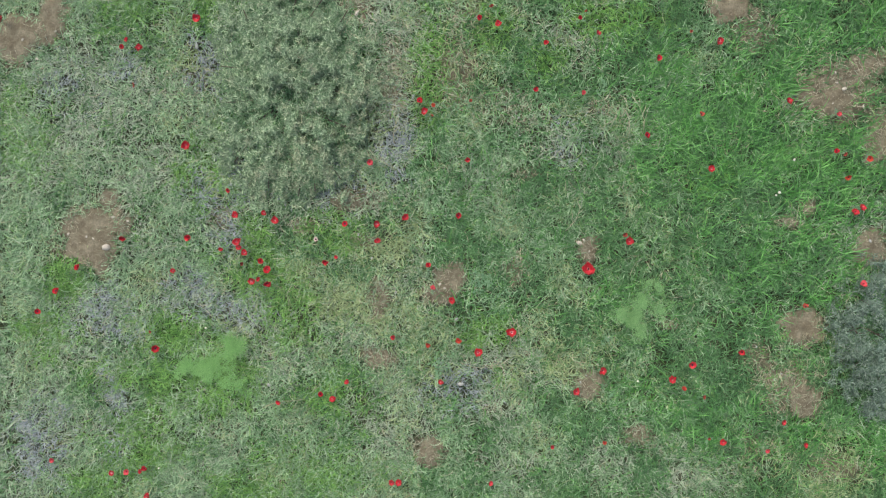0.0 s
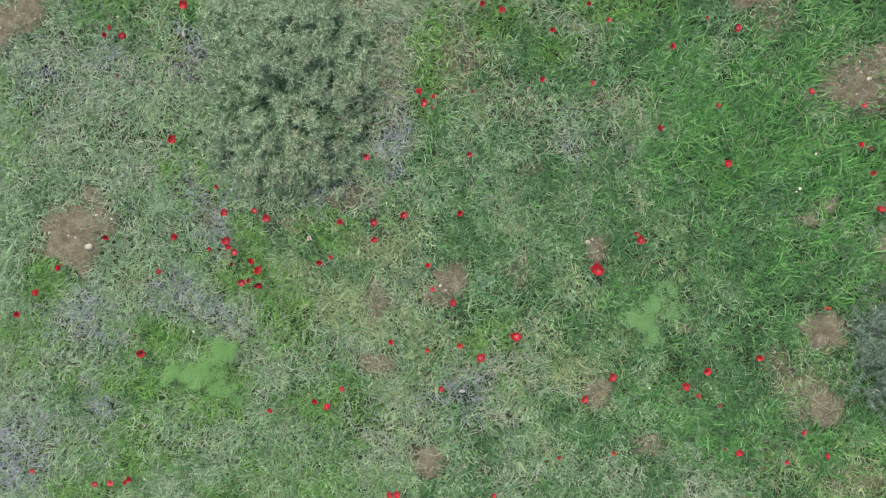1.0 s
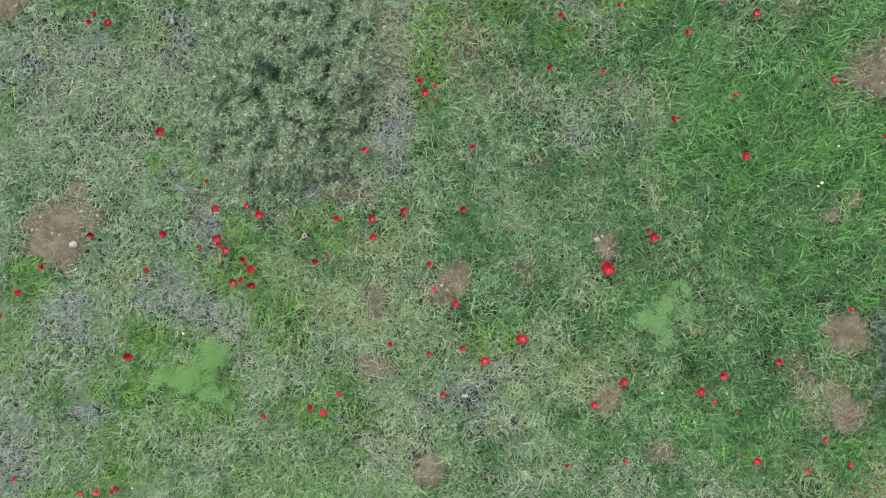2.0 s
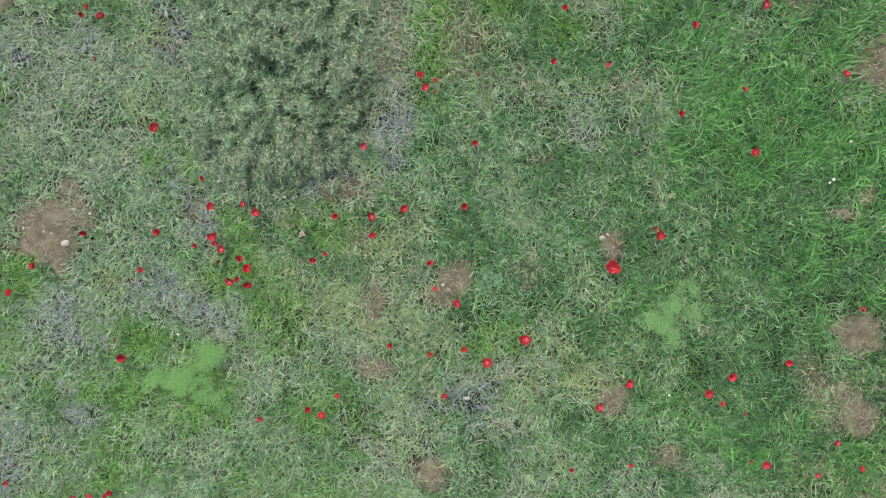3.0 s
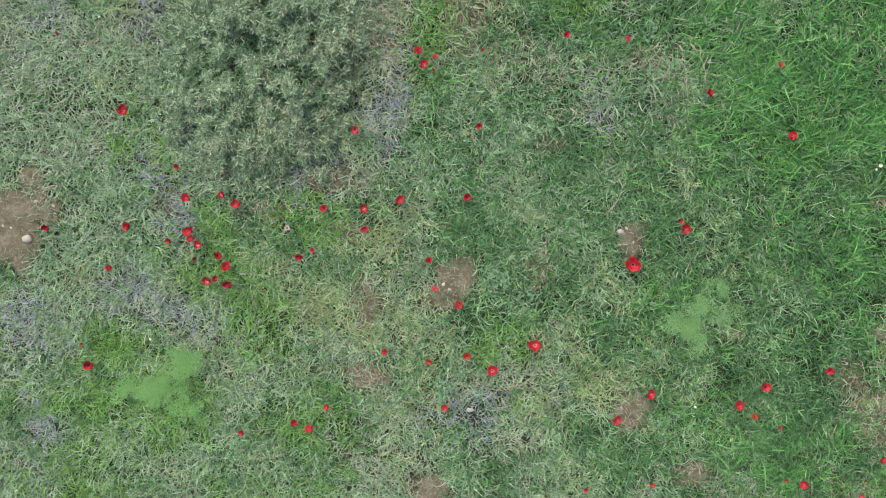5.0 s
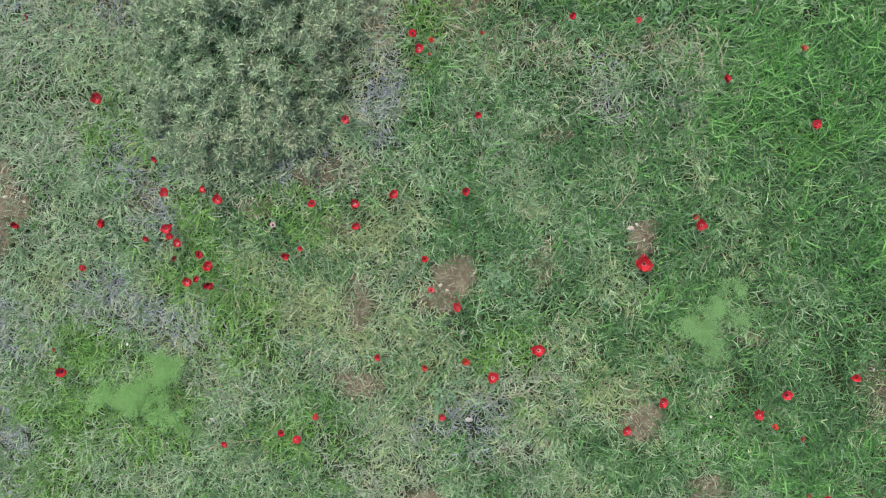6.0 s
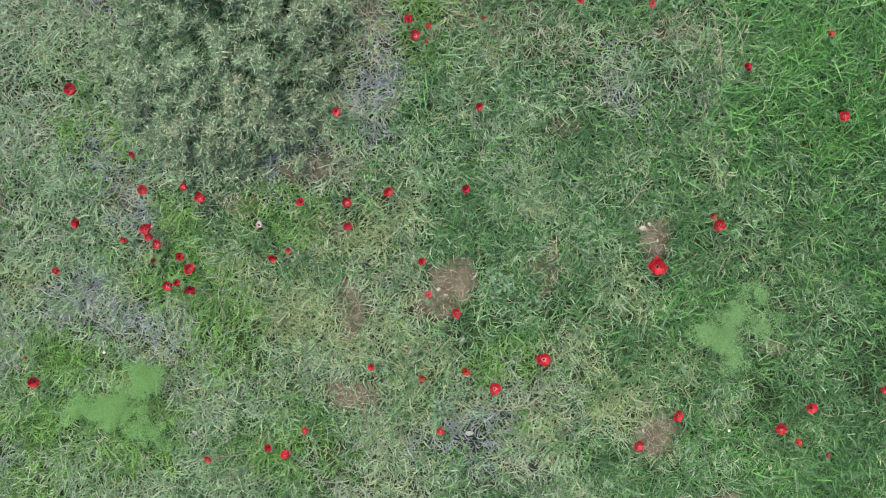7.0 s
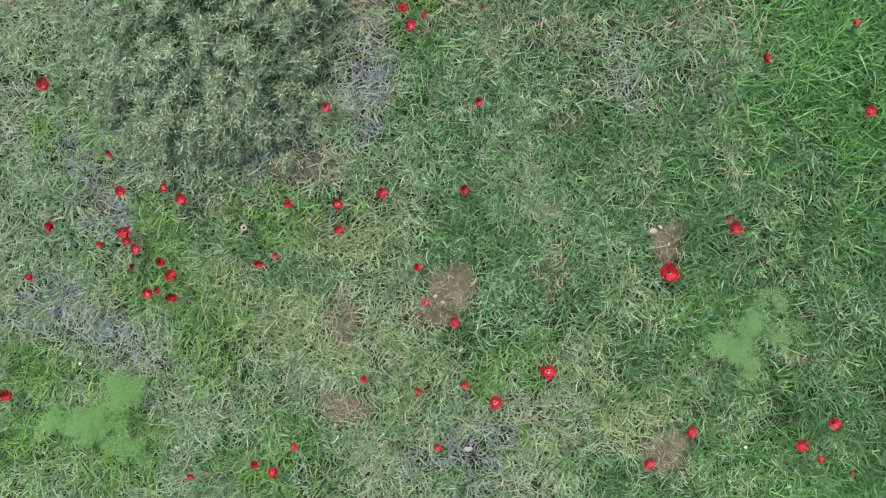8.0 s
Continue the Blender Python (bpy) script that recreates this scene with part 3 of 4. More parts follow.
# ---- stones ----
def stone_mesh(seed, mat):
    rng = random.Random(seed)
    bm = bmesh.new()
    bmesh.ops.create_icosphere(bm, subdivisions=2, radius=0.5)
    stretch = Vector((1.0, rng.uniform(0.52, 0.8), rng.uniform(0.35, 0.5)))
    for v in bm.verts:
        d = 1 + 0.35 * (noise.noise(v.co * 2.2 + Vector((seed * 3.1, 0, 0))))
        v.co = Vector((v.co.x * stretch.x, v.co.y * stretch.y, v.co.z * stretch.z)) * d
    me = bpy.data.meshes.new("stone")
    bm.to_mesh(me)
    bm.free()
    me.materials.append(mat)
    me.polygons.foreach_set("use_smooth", [True] * len(me.polygons))
    return me


stone_meshes = [stone_mesh(i, pale_stone) for i in range(5)]
grey_meshes = [stone_mesh(7 + i, grey_stone) for i in range(5)]
for i, (x, y, size) in enumerate(STONES + GREY_STONES):
    grey = i >= len(STONES)
    ob = new("stone", (grey_meshes if grey else stone_meshes)[i % 5])
    ob.matrix_basis = pose(x, y, z_at(x, y) + (0.026 if grey else 0.018) + size * 0.12, 0, 0, 137 * i) @ Matrix.Scale(size, 4)
    tagged(ob, "dull grey stone half hidden in the grass" if grey else "pale limestone pebble lying on the earth" if size > 0.03 else "small pale pebble on the bare earth", "stone", "pebbles in the meadow")


# ---- red anemones ----
NORTH_WEST_FLOWERS = [
    (-2.667, 1.388, 0.048, "pale"), (-1.443, 1.356, 0.060, "open"), (-1.913, 1.205, 0.034, "dark"), (-1.876, 1.243, 0.037, "cup"),
    (-1.804, 1.198, 0.050, "open"), (-1.843, 0.982, 0.037, "spent"), (-1.537, 0.624, 0.064, "open"), (-0.427, 0.510, 0.046, "pale"),
]
NORTH_FLOWERS = [
    (0.208, 1.304, 0.038, "dark"), (0.274, 1.364, 0.032, "spent"), (0.313, 1.270, 0.041, "open"), (0.763, 1.290, 0.032, "cup"),
    (0.797, 1.320, 0.022, "spent"), (0.579, 1.157, 0.038, "cup"), (-0.134, 0.855, 0.039, "dark"), (-0.108, 0.793, 0.042, "ringed"),
    (-0.055, 0.827, 0.029, "orange"), (0.155, 0.845, 0.029, "spent"), (0.526, 0.904, 0.032, "dark"), (0.793, 0.879, 0.032, "pale"),
    (0.144, 0.516, 0.036, "cup"), (-0.065, 0.764, 0.026, "spent"),
]
NORTH_EAST_FLOWERS = [
    (0.861, 1.199, 0.038, "cup"), (1.196, 1.058, 0.038, "dark"), (1.513, 1.143, 0.050, "ringed"), (1.367, 1.196, 0.022, "spent"),
    (1.896, 0.810, 0.040, "open"), (2.159, 0.735, 0.031, "pale"), (1.435, 0.746, 0.035, "spent"), (1.144, 0.639, 0.038, "dark"),
    (2.158, 0.537, 0.031, "dark"), (2.200, 0.521, 0.028, "spent"), (2.331, 0.495, 0.037, "orange"), (1.500, 0.449, 0.044, "open"),
    (2.225, 0.395, 0.037, "orange"), (2.271, 0.203, 0.047, "open"), (2.305, 0.228, 0.044, "open"),
]
WEST_FLOWERS = [
    (-1.965, 0.069, 0.045, "side"), (-2.261, -0.116, 0.049, "side"), (-2.415, -0.262, 0.046, "dark"), (-2.543, -0.391, 0.046, "dark"),
    (-1.544, 0.069, 0.052, "cup"), (-1.652, -0.132, 0.038, "open"), (-1.782, -0.615, 0.060, "dark"),
]
CLUSTER_FLOWERS = [
    (-1.287, 0.353, 0.034, "dark"), (-1.246, 0.204, 0.048, "open"), (-1.071, 0.217, 0.037, "ringed"), (-1.003, 0.173, 0.054, "open"),
    (-1.244, 0.044, 0.055, "open"), (-1.234, 0.010, 0.041, "open"), (-1.200, -0.021, 0.041, "ringed"), (-1.344, 0.003, 0.034, "cup"),
    (-1.223, -0.086, 0.034, "spent"), (-1.103, -0.072, 0.044, "cup"), (-1.059, -0.126, 0.055, "open"), (-1.156, -0.192, 0.051, "ringed"),
    (-1.120, -0.182, 0.038, "cup"), (-1.061, -0.205, 0.051, "side"),
]
CENTRE_FLOWERS = [
    (-0.580, 0.151, 0.040, "dark"), (-0.394, 0.147, 0.050, "ringed"), (-0.388, 0.050, 0.040, "open"), (-0.223, 0.186, 0.047, "open"),
    (0.089, 0.195, 0.040, "dark"), (-0.756, 0.057, 0.034, "faded"), (-0.700, -0.071, 0.051, "side"), (-0.635, -0.047, 0.030, "cup"),
    (-0.087, -0.097, 0.040, "cup"), (-0.060, -0.231, 0.037, "pale"), (0.053, -0.304, 0.047, "open"), (0.403, -0.490, 0.067, "ringed"),
    (0.208, -0.614, 0.057, "ringed"), (0.091, -0.544, 0.040, "orange"), (-0.088, -0.571, 0.037, "orange"),
]
SOUTH_FLOWERS = [
    (-0.298, -0.529, 0.037, "dark"), (-0.014, -0.793, 0.037, "open"), (-0.584, -0.807, 0.034, "open"), (-0.746, -0.884, 0.038, "dark"),
    (-0.673, -0.914, 0.045, "open"), (-1.009, -0.939, 0.038, "cup"), (-0.312, -1.427, 0.045, "open"), (-0.270, -1.426, 0.045, "open"),
    (0.287, -1.411, 0.034, "open"), (0.650, -1.175, 0.030, "dark"),
]
EAST_FLOWERS = [
    (0.836, -0.114, 0.082, "open"), (1.064, 0.048, 0.052, "open"), (1.034, 0.084, 0.039, "spent"), (2.339, -0.195, 0.044, "pale"),
    (2.039, -0.325, 0.038, "spent"), (0.929, -0.708, 0.053, "open"), (0.782, -0.835, 0.050, "open"), (1.435, -0.666, 0.052, "cup"),
    (1.328, -0.754, 0.049, "open"), (1.393, -0.810, 0.036, "orange"), (1.708, -0.589, 0.042, "cup"), (1.502, -0.854, 0.033, "spent"),
]
SOUTH_EAST_FLOWERS = [
    (1.946, -0.994, 0.042, "cup"), (1.623, -1.120, 0.043, "open"), (1.543, -1.099, 0.026, "spent"), (1.867, -1.161, 0.039, "pale"),
    (2.073, -1.124, 0.039, "cup"), (0.952, -1.142, 0.033, "orange"),
]
SOUTH_WEST_FLOWERS = [
    (-2.507, -1.351, 0.040, "pale"), (-2.110, -1.425, 0.040, "ringed"), (-2.008, -1.414, 0.047, "pale"), (-1.890, -1.388, 0.043, "dark"),
    (-1.918, -1.411, 0.032, "cup"), (-1.880, -1.574, 0.054, "open"), (-1.810, -0.509, 0.028, "spent"),
]
ALL_FLOWERS = (NORTH_WEST_FLOWERS + NORTH_FLOWERS + NORTH_EAST_FLOWERS + WEST_FLOWERS + CLUSTER_FLOWERS + CENTRE_FLOWERS + SOUTH_FLOWERS + EAST_FLOWERS + SOUTH_EAST_FLOWERS + SOUTH_WEST_FLOWERS)


def petal_mesh(name, mat, openness, seed, ring=False, fading=(1,)):
    """A rounded, cupped petal, one unit across the open flower; it starts at the flower's middle and points along x."""
    rng = random.Random(seed)
    rows, cols = 6, 5
    verts, faces = [], []
    # a torn, notched rim
    ragged = [rng.uniform(-0.06, 0.15) for _ in range(cols)]
    for i in range(rows + 1):
        s = i / rows
        half = 0.27 * math.sin(math.pi * min(1.0, 0.10 + 0.66 * s) ** 0.9) + 0.02
        climb = math.radians(8 + (1 - openness) * 62)
        reach = 0.5 * s
        for j in range(cols):
            w = (j / (cols - 1) - 0.5) * 2
            tip = 1 - (0.24 * w * w + ragged[j]) * s * s
            x = reach * math.cos(climb * (1 - 0.35 * s)) * tip
            z = reach * math.sin(climb) * (1.1 - 0.25 * s) + 0.09 * w * w * s * (0.5 + openness) + 0.012 * rng.uniform(-1, 1) * s
            verts.append((x, half * w, z))
    for i in range(rows):
        for j in range(cols - 1):
            a = i * cols + j
            faces.append((a, a + 1, a + cols + 1, a + cols))
    mats = [mat, ring_white if ring else petal_rim]
    me = mesh_from(name, verts, faces, mats, True)
    if seed % 10 in fading and not ring:
        # some petals fade along their rim
        for k, poly in enumerate(me.polygons):
            poly.material_index = 1 if k // (cols - 1) == rows - 1 else 0
    if ring:
        for k, poly in enumerate(me.polygons):
            poly.material_index = 1 if k // (cols - 1) == 1 else 0
    return me


def eye_mesh(mat, radius, height):
    bm = bmesh.new()
    bmesh.ops.create_uvsphere(bm, u_segments=10, v_segments=6, radius=1.0)
    for v in bm.verts:
        v.co = Vector((v.co.x * radius, v.co.y * radius, v.co.z * height)) * (1 + 0.12 * noise.noise(v.co * 5))
    me = bpy.data.meshes.new("eye")
    bm.to_mesh(me)
    bm.free()
    me.materials.append(mat)
    return me


def stamen_mesh(mat, radius):
    """A ring of fine dark anthers on threads."""
    rng = random.Random(5)
    verts, faces = [], []
    for i in range(26):
        a = 2 * math.pi * i / 26 + rng.uniform(-0.1, 0.1)
        r = radius * rng.uniform(0.75, 1.15)
        b = len(verts)
        for rr, zz, hw in ((0.3 * r, 0.03, 0.006), (r, 0.10, 0.008), (r * 1.12, 0.115, 0.016), (r * 1.22, 0.10, 0.004)):
            for sgn in (-1, 1):
                verts.append((rr * math.cos(a) - sgn * hw * math.sin(a), rr * math.sin(a) + sgn * hw * math.cos(a), zz))
        faces += [(b + 2 * k, b + 2 * k + 1, b + 2 * k + 3, b + 2 * k + 2) for k in range(3)]
    return mesh_from("stamen_ring", verts, faces, [mat])


def whorl_leaf_mesh():
    """One finely cut leaf of the whorl below the flower."""
    verts, faces = [], []

    def strip(x0, y0, x1, y1, w, z0, z1):
        d = Vector((x1 - x0, y1 - y0, 0)).normalized()
        o = Vector((-d.y, d.x, 0)) * w
        b = len(verts)
        verts.extend([(x0 - o.x, y0 - o.y, z0), (x0 + o.x, y0 + o.y, z0), (x1, y1, z1)])
        faces.append((b, b + 1, b + 2))

    strip(0, 0, 0.034, 0, 0.002, 0, 0.004)
    for k in range(4):
        x = 0.008 + 0.006 * k
        for side in (-1, 1):
            strip(x, 0, x + 0.011, side * (0.012 - 0.0018 * k), 0.0013, 0.001, 0.004)
            strip(x + 0.005, side * 0.006, x + 0.014, side * 0.006, 0.001, 0.002, 0.004)
    return mesh_from("whorl_leaf", verts, faces, [weed_leaf])


def stem_mesh(points, radius):
    verts, faces = [], []
    for p in points:
        for k in range(5):
            a = 2 * math.pi * k / 5
            verts.append((p[0] + radius * math.cos(a), p[1] + radius * math.sin(a), p[2]))
    for i in range(len(points) - 1):
        for k in range(5):
            a, b = 5 * i + k, 5 * i + (k + 1) % 5
            faces.append((a, b, b + 5, a + 5))
    return mesh_from("stem", verts, faces, [stem_green], True)


# kind: petal material, openness, petals, eye radius, tilt, white ring, label
FLOWER_KINDS = {
    "open": (petal_red, 0.88, 9, 0.095, 9, False, "wide-open red anemone with pale stamens round a small eye"),
    "dark": (petal_deep, 0.85, 8, 0.16, 10, False, "deep red anemone with a dark eye"),
    "cup": (petal_red, 0.62, 8, 0.11, 16, False, "half-open cupped red anemone on a short stem"),
    "ringed": (petal_red, 0.85, 8, 0.09, 10, True, "open red anemone with a pale ring round its eye"),
    "side": (petal_deep, 0.70, 8, 0.12, 34, False, "red anemone leaning over towards the grass"),
    "orange": (petal_orange, 0.78, 7, 0.08, 12, False, "small orange-red poppy among the grass"),
    "pale": (petal_pale, 0.80, 7, 0.08, 12, False, "faded pinkish-red anemone among the grass"),
    "faded": (petal_faded, 0.75, 7, 0.26, 10, False, "small faded whitish-pink anemone with a large dark eye"),
    "spent": (petal_spent, 0.60, 4, 0.16, 25, False, "withered brownish-red anemone losing its petals"),
}
petal_sets = {k: [petal_mesh("petal", v[0], v[1], 10 * i + s, v[5], () if k == "faded" else (0, 1)) for s in range(3)] for i, (k, v) in enumerate(FLOWER_KINDS.items())}
eye_sets = {k: eye_mesh(red_eye if k in ("ringed", "pale", "open") else flower_eye, v[3] * 0.75, 0.09) for k, v in FLOWER_KINDS.items()}
stamen_sets = {k: stamen_mesh(pale_anther if k in ("ringed", "open") else red_eye if k in ("pale", "side") else anther_dark, v[3]) for k, v in FLOWER_KINDS.items()}
whorl_leaf = whorl_leaf_mesh()


def anemone(x, y, size, kind, seed):
    rng = random.Random(seed)
    mat, openness, petals, eye, tilt, ring, label = FLOWER_KINDS[kind]
    base = z_at(x, y)
    head = float(slope_height(x, y)) - base + 0.012
    off = Vector((rng.uniform(-0.02, 0.02), rng.uniform(-0.02, 0.02), 0))
    thing = new("anemone")
    thing.matrix_basis = pose(x + off.x, y + off.y, base)
    tagged(thing, label, "flower", "red anemones in the meadow")
    top = Vector((-off.x, -off.y, head))
    curve = [Vector((0, 0, -0.01)), Vector((-off.x * 0.2, -off.y * 0.2, head * 0.35)), Vector((-off.x * 0.6, -off.y * 0.6, head * 0.7)), top]
    stem = part("stem", stem_mesh(curve, 0.0016), thing)
    turn = rng.uniform(0, 360)
    crown = Matrix.Translation(top) @ pose(0, 0, 0, 0, 0, turn) @ pose(0, 0, 0, rng.uniform(0.6, 2.2) * tilt) @ Matrix.Scale(size * 0.97, 4)
    for k in range(petals):
        layer = 0.02 * (k % 2)
        m = crown @ pose(0, 0, layer, 0, 0, 360 * k / petals + rng.uniform(-16, 16), ) @ pose(0, 0, 0, 0, rng.uniform(-26, 10)) @ Matrix.Diagonal((rng.uniform(0.84, 1.14), rng.uniform(0.8, 1.15), 1, 1))
        part("petal", petal_sets[kind][rng.randrange(3)], thing, m)
    part("eye", eye_sets[kind], thing, crown @ pose(0, 0, 0.05), "dark domed flower eye")
    part("stamen_ring", stamen_sets[kind], thing, crown @ pose(0, 0, 0.01, 0, 0, rng.uniform(0, 90)), "pale ring of stamens" if kind in ("ringed", "open") else "dark ring of stamens")
    for k in range(3):
        m = Matrix.Translation(curve[2]) @ pose(0, 0, 0, 0, -8, 120 * k + turn)
        part("whorl_leaf", whorl_leaf, stem, m)


for i, (x, y, size, kind) in enumerate(ALL_FLOWERS):
    anemone(x, y, size, kind, 100 + i)


# ---- small white flowers ----
def white_flower(x, y, size, seed):
    rng = random.Random(seed)
    base = z_at(x, y)
    head = float(slope_height(x, y)) - base + 0.01
    thing = tagged(new("white_flower"), "small white daisy-like flower in the grass", "flower", "white flowers in the meadow")
    thing.matrix_basis = pose(x, y, base)
    part("stem", stem_mesh([Vector((0, 0, -0.01)), Vector((0.003, 0, head * 0.5)), Vector((0, 0, head))], 0.0012), thing)
    crown = pose(0, 0, head, rng.uniform(-15, 15), rng.uniform(-15, 15), rng.uniform(0, 90)) @ Matrix.Scale(size * 0.62, 4)
    for k in range(6):
        part("petal", white_petal, thing, crown @ pose(0, 0, 0, 0, 0, 60 * k))
    part("eye", white_eye, thing, crown @ pose(0, 0, 0.04), "yellow flower eye")


white_petal = petal_mesh("petal", petal_white, 0.95, 77)
white_eye = eye_mesh(yellow_eye, 0.12, 0.08)
for i, (x, y, size) in enumerate([
    (1.869, 0.315, 0.028), (1.852, 0.299, 0.019), (1.938, 0.494, 0.025), (-1.457, -0.483, 0.024),
    (-1.797, -1.385, 0.018), (1.133, -0.768, 0.020), (-2.205, -1.275, 0.018), (-1.639, 1.053, 0.017),
]):
    white_flower(x, y, size, 400 + i)


# ---- broad-leaved weeds ----
def weed_leaf_mesh(seed, slim):
    """A rounded, slightly folded leaf with a stalk, one unit long along x."""
    rng = random.Random(seed)
    rows, cols = 7, 5
    verts, faces = [], []
    for i in range(rows + 1):
        s = i / rows
        half = 0.025 if s < 0.3 else slim * math.sin(math.pi * min(1, (s - 0.3) / 0.7 * 0.93 + 0.07)) ** 0.7 + 0.012
        z = 0.30 * math.sin(s * 1.9) * 0.8
        for j in range(cols):
            w = (j / (cols - 1) - 0.5) * 2
            verts.append((s * 0.98, half * w, z + 0.16 * half * abs(w) * 2 + 0.015 * rng.uniform(-1, 1)))
    for i in range(rows):
        for j in range(cols - 1):
            a = i * cols + j
            faces.append((a, a + 1, a + cols + 1, a + cols))
    return mesh_from("leaf", verts, faces, [weed_leaf], True)


weed_leaves = [weed_leaf_mesh(i, 0.13 + 0.05 * (i % 3)) for i in range(4)]
WEEDS = [
    (0.179, -0.163, 0.093), (0.226, -0.203, 0.100), (0.259, -0.169, 0.080), (0.206, -0.236, 0.080),
    (0.279, -0.222, 0.066), (0.170, -0.213, 0.060), (0.292, -0.289, 0.060), (-0.030, -0.741, 0.122),
    (-0.054, -0.673, 0.088), (0.973, -0.529, 0.072), (0.997, -0.858, 0.066), (0.401, -0.262, 0.053),
    (0.054, -0.637, 0.067), (-1.347, -0.412, 0.062), (-2.135, -1.236, 0.072), (-2.383, 1.231, 0.055),
    (-0.907, -1.299, 0.056),
]
WEEDS += [
    (-0.009, -0.671, 0.088), (0.024, -0.716, 0.079), (0.959, -0.519, 0.072), (0.934, -0.552, 0.055),
    (0.949, -0.806, 0.051), (0.364, -0.248, 0.064), (0.333, -0.281, 0.055), (0.215, -0.152, 0.085),
    (0.268, -0.195, 0.077), (-0.095, -0.003, 0.047), (0.129, 0.039, 0.051), (0.910, 0.930, 0.095), (0.885, 0.900, 0.075),
]
for i, (x, y, size) in enumerate(WEEDS):
    rng = random.Random(900 + i)
    thing = tagged(new("weed"), "low rosette of rounded grey-green leaves in the grass", "plant", "broad-leaved weeds")
    thing.matrix_basis = pose(x, y, z_at(x, y) + 0.025)
    for k in range(rng.randrange(8, 12)):
        long = size * rng.uniform(0.22, 0.38)
        m = pose(size * rng.uniform(-0.25, 0.25), size * rng.uniform(-0.25, 0.25), rng.uniform(-0.01, 0.025), 0, rng.uniform(-35, 5), 51 * k + rng.uniform(-20, 20)) @ Matrix.Scale(long, 4)
        part("leaf", weed_leaves[rng.randrange(4)], thing, m)


# ---- feathery fennel plants ----
def frond_mesh(seed, mat):
    """A soft frond of hair-fine leaflets, one unit long along x."""
    rng = random.Random(seed)
    verts, faces = [], []

    def hair(p, d, long, w):
        q = p + d * long
        o = Vector((-d.y, d.x, rng.uniform(-0.2, 0.2))).normalized() * w
        b = len(verts)
        verts.extend([p - o, p + o, q])
        faces.append((b, b + 1, b + 2))

    for i in range(11):
        s = 0.1 + 0.9 * i / 11
        spine = Vector((s, 0, 0.07 * math.sin(2.2 * s)))
        for side in (-1, 1):
            long = 0.42 * math.sin(math.pi * min(1, 0.2 + 0.75 * s)) * rng.uniform(0.8, 1.1)
            a = side * rng.uniform(0.7, 1.15)
            d = Vector((math.cos(a), math.sin(a), rng.uniform(-0.1, 0.2)))
            hair(spine, d, long, 0.004)
            for k in range(5):
                p = spine + d * long * (k + 1) / 5.5
                for s2 in (-1, 1):
                    b = a + s2 * rng.uniform(0.5, 1.2)
                    hair(p, Vector((math.cos(b), math.sin(b), rng.uniform(-0.3, 0.5))), rng.uniform(0.08, 0.19), 0.0048)
    b = len(verts)
    verts.extend([Vector((0, -0.008, 0)), Vector((0, 0.008, 0)), Vector((1.0, 0, 0.12))])
    faces.append((b, b + 1, b + 2))
    return mesh_from("frond", verts, faces, [mat])


fronds = [frond_mesh(i, fennel_leaf) for i in range(5)]
pale_fronds = [frond_mesh(10 + i, pale_fennel) for i in range(5)]


def fennel(x, y, lobes, seed, fronds, label):
    """Lobes of short overlapping fronds, dense at the heart and wispy towards the rim."""
    rng = random.Random(seed)
    thing = tagged(new("fennel"), label, "plant", "feathery plants")
    base = z_at(x, y)
    thing.matrix_basis = pose(x, y, base)
    for cx, cy, rx, ry, count in lobes:
        foot = Vector((cx - x, cy - y, z_at(cx, cy) - base + 0.012))
        stalk = part("stalk", stem_mesh([foot + Vector((0, 0, -0.03)), foot + Vector((0.004, 0, 0.005)), foot + Vector((0, 0.004, 0.02))], 0.0022), thing)
        for k in range(count):
            a, r = rng.uniform(0, 2 * math.pi), abs(rng.gauss(0, 0.62))
            spot = foot + Vector((rx * r * math.cos(a), ry * r * math.sin(a), rng.uniform(0.024, 0.042)))
            long = rng.uniform(0.05, 0.11)
            # the frond's middle lies on its spot
            m = Matrix.Translation(spot) @ pose(0, 0, 0, rng.uniform(-10, 10), rng.uniform(-8, 4), math.degrees(a) + rng.uniform(-70, 70)) @ Matrix.Scale(long, 4) @ pose(-0.5, 0, 0)
            part("frond", fronds[rng.randrange(5)], stalk, m)


fennel(-1.42, -0.71, [
    (-1.49, -0.74, 0.14, 0.065, 46), (-1.41, -0.74, 0.08, 0.06, 16), (-1.30, -0.61, 0.08, 0.075, 36), (-1.29, -0.84, 0.085, 0.055, 14),
    (-1.62, -0.74, 0.06, 0.035, 6),
], 31, fronds, "soft bright green feathery fennel plant low in the grass")
fennel(1.14, -0.36, [
    (1.16, -0.30, 0.055, 0.045, 17), (1.11, -0.40, 0.06, 0.06, 20), (1.14, -0.49, 0.03, 0.045, 8), (1.28, -0.37, 0.07, 0.06, 9),
    (1.21, -0.19, 0.05, 0.05, 6), (1.04, -0.38, 0.05, 0.05, 6),
], 32, pale_fronds, "pale green thin feathery fennel plant low in the grass")


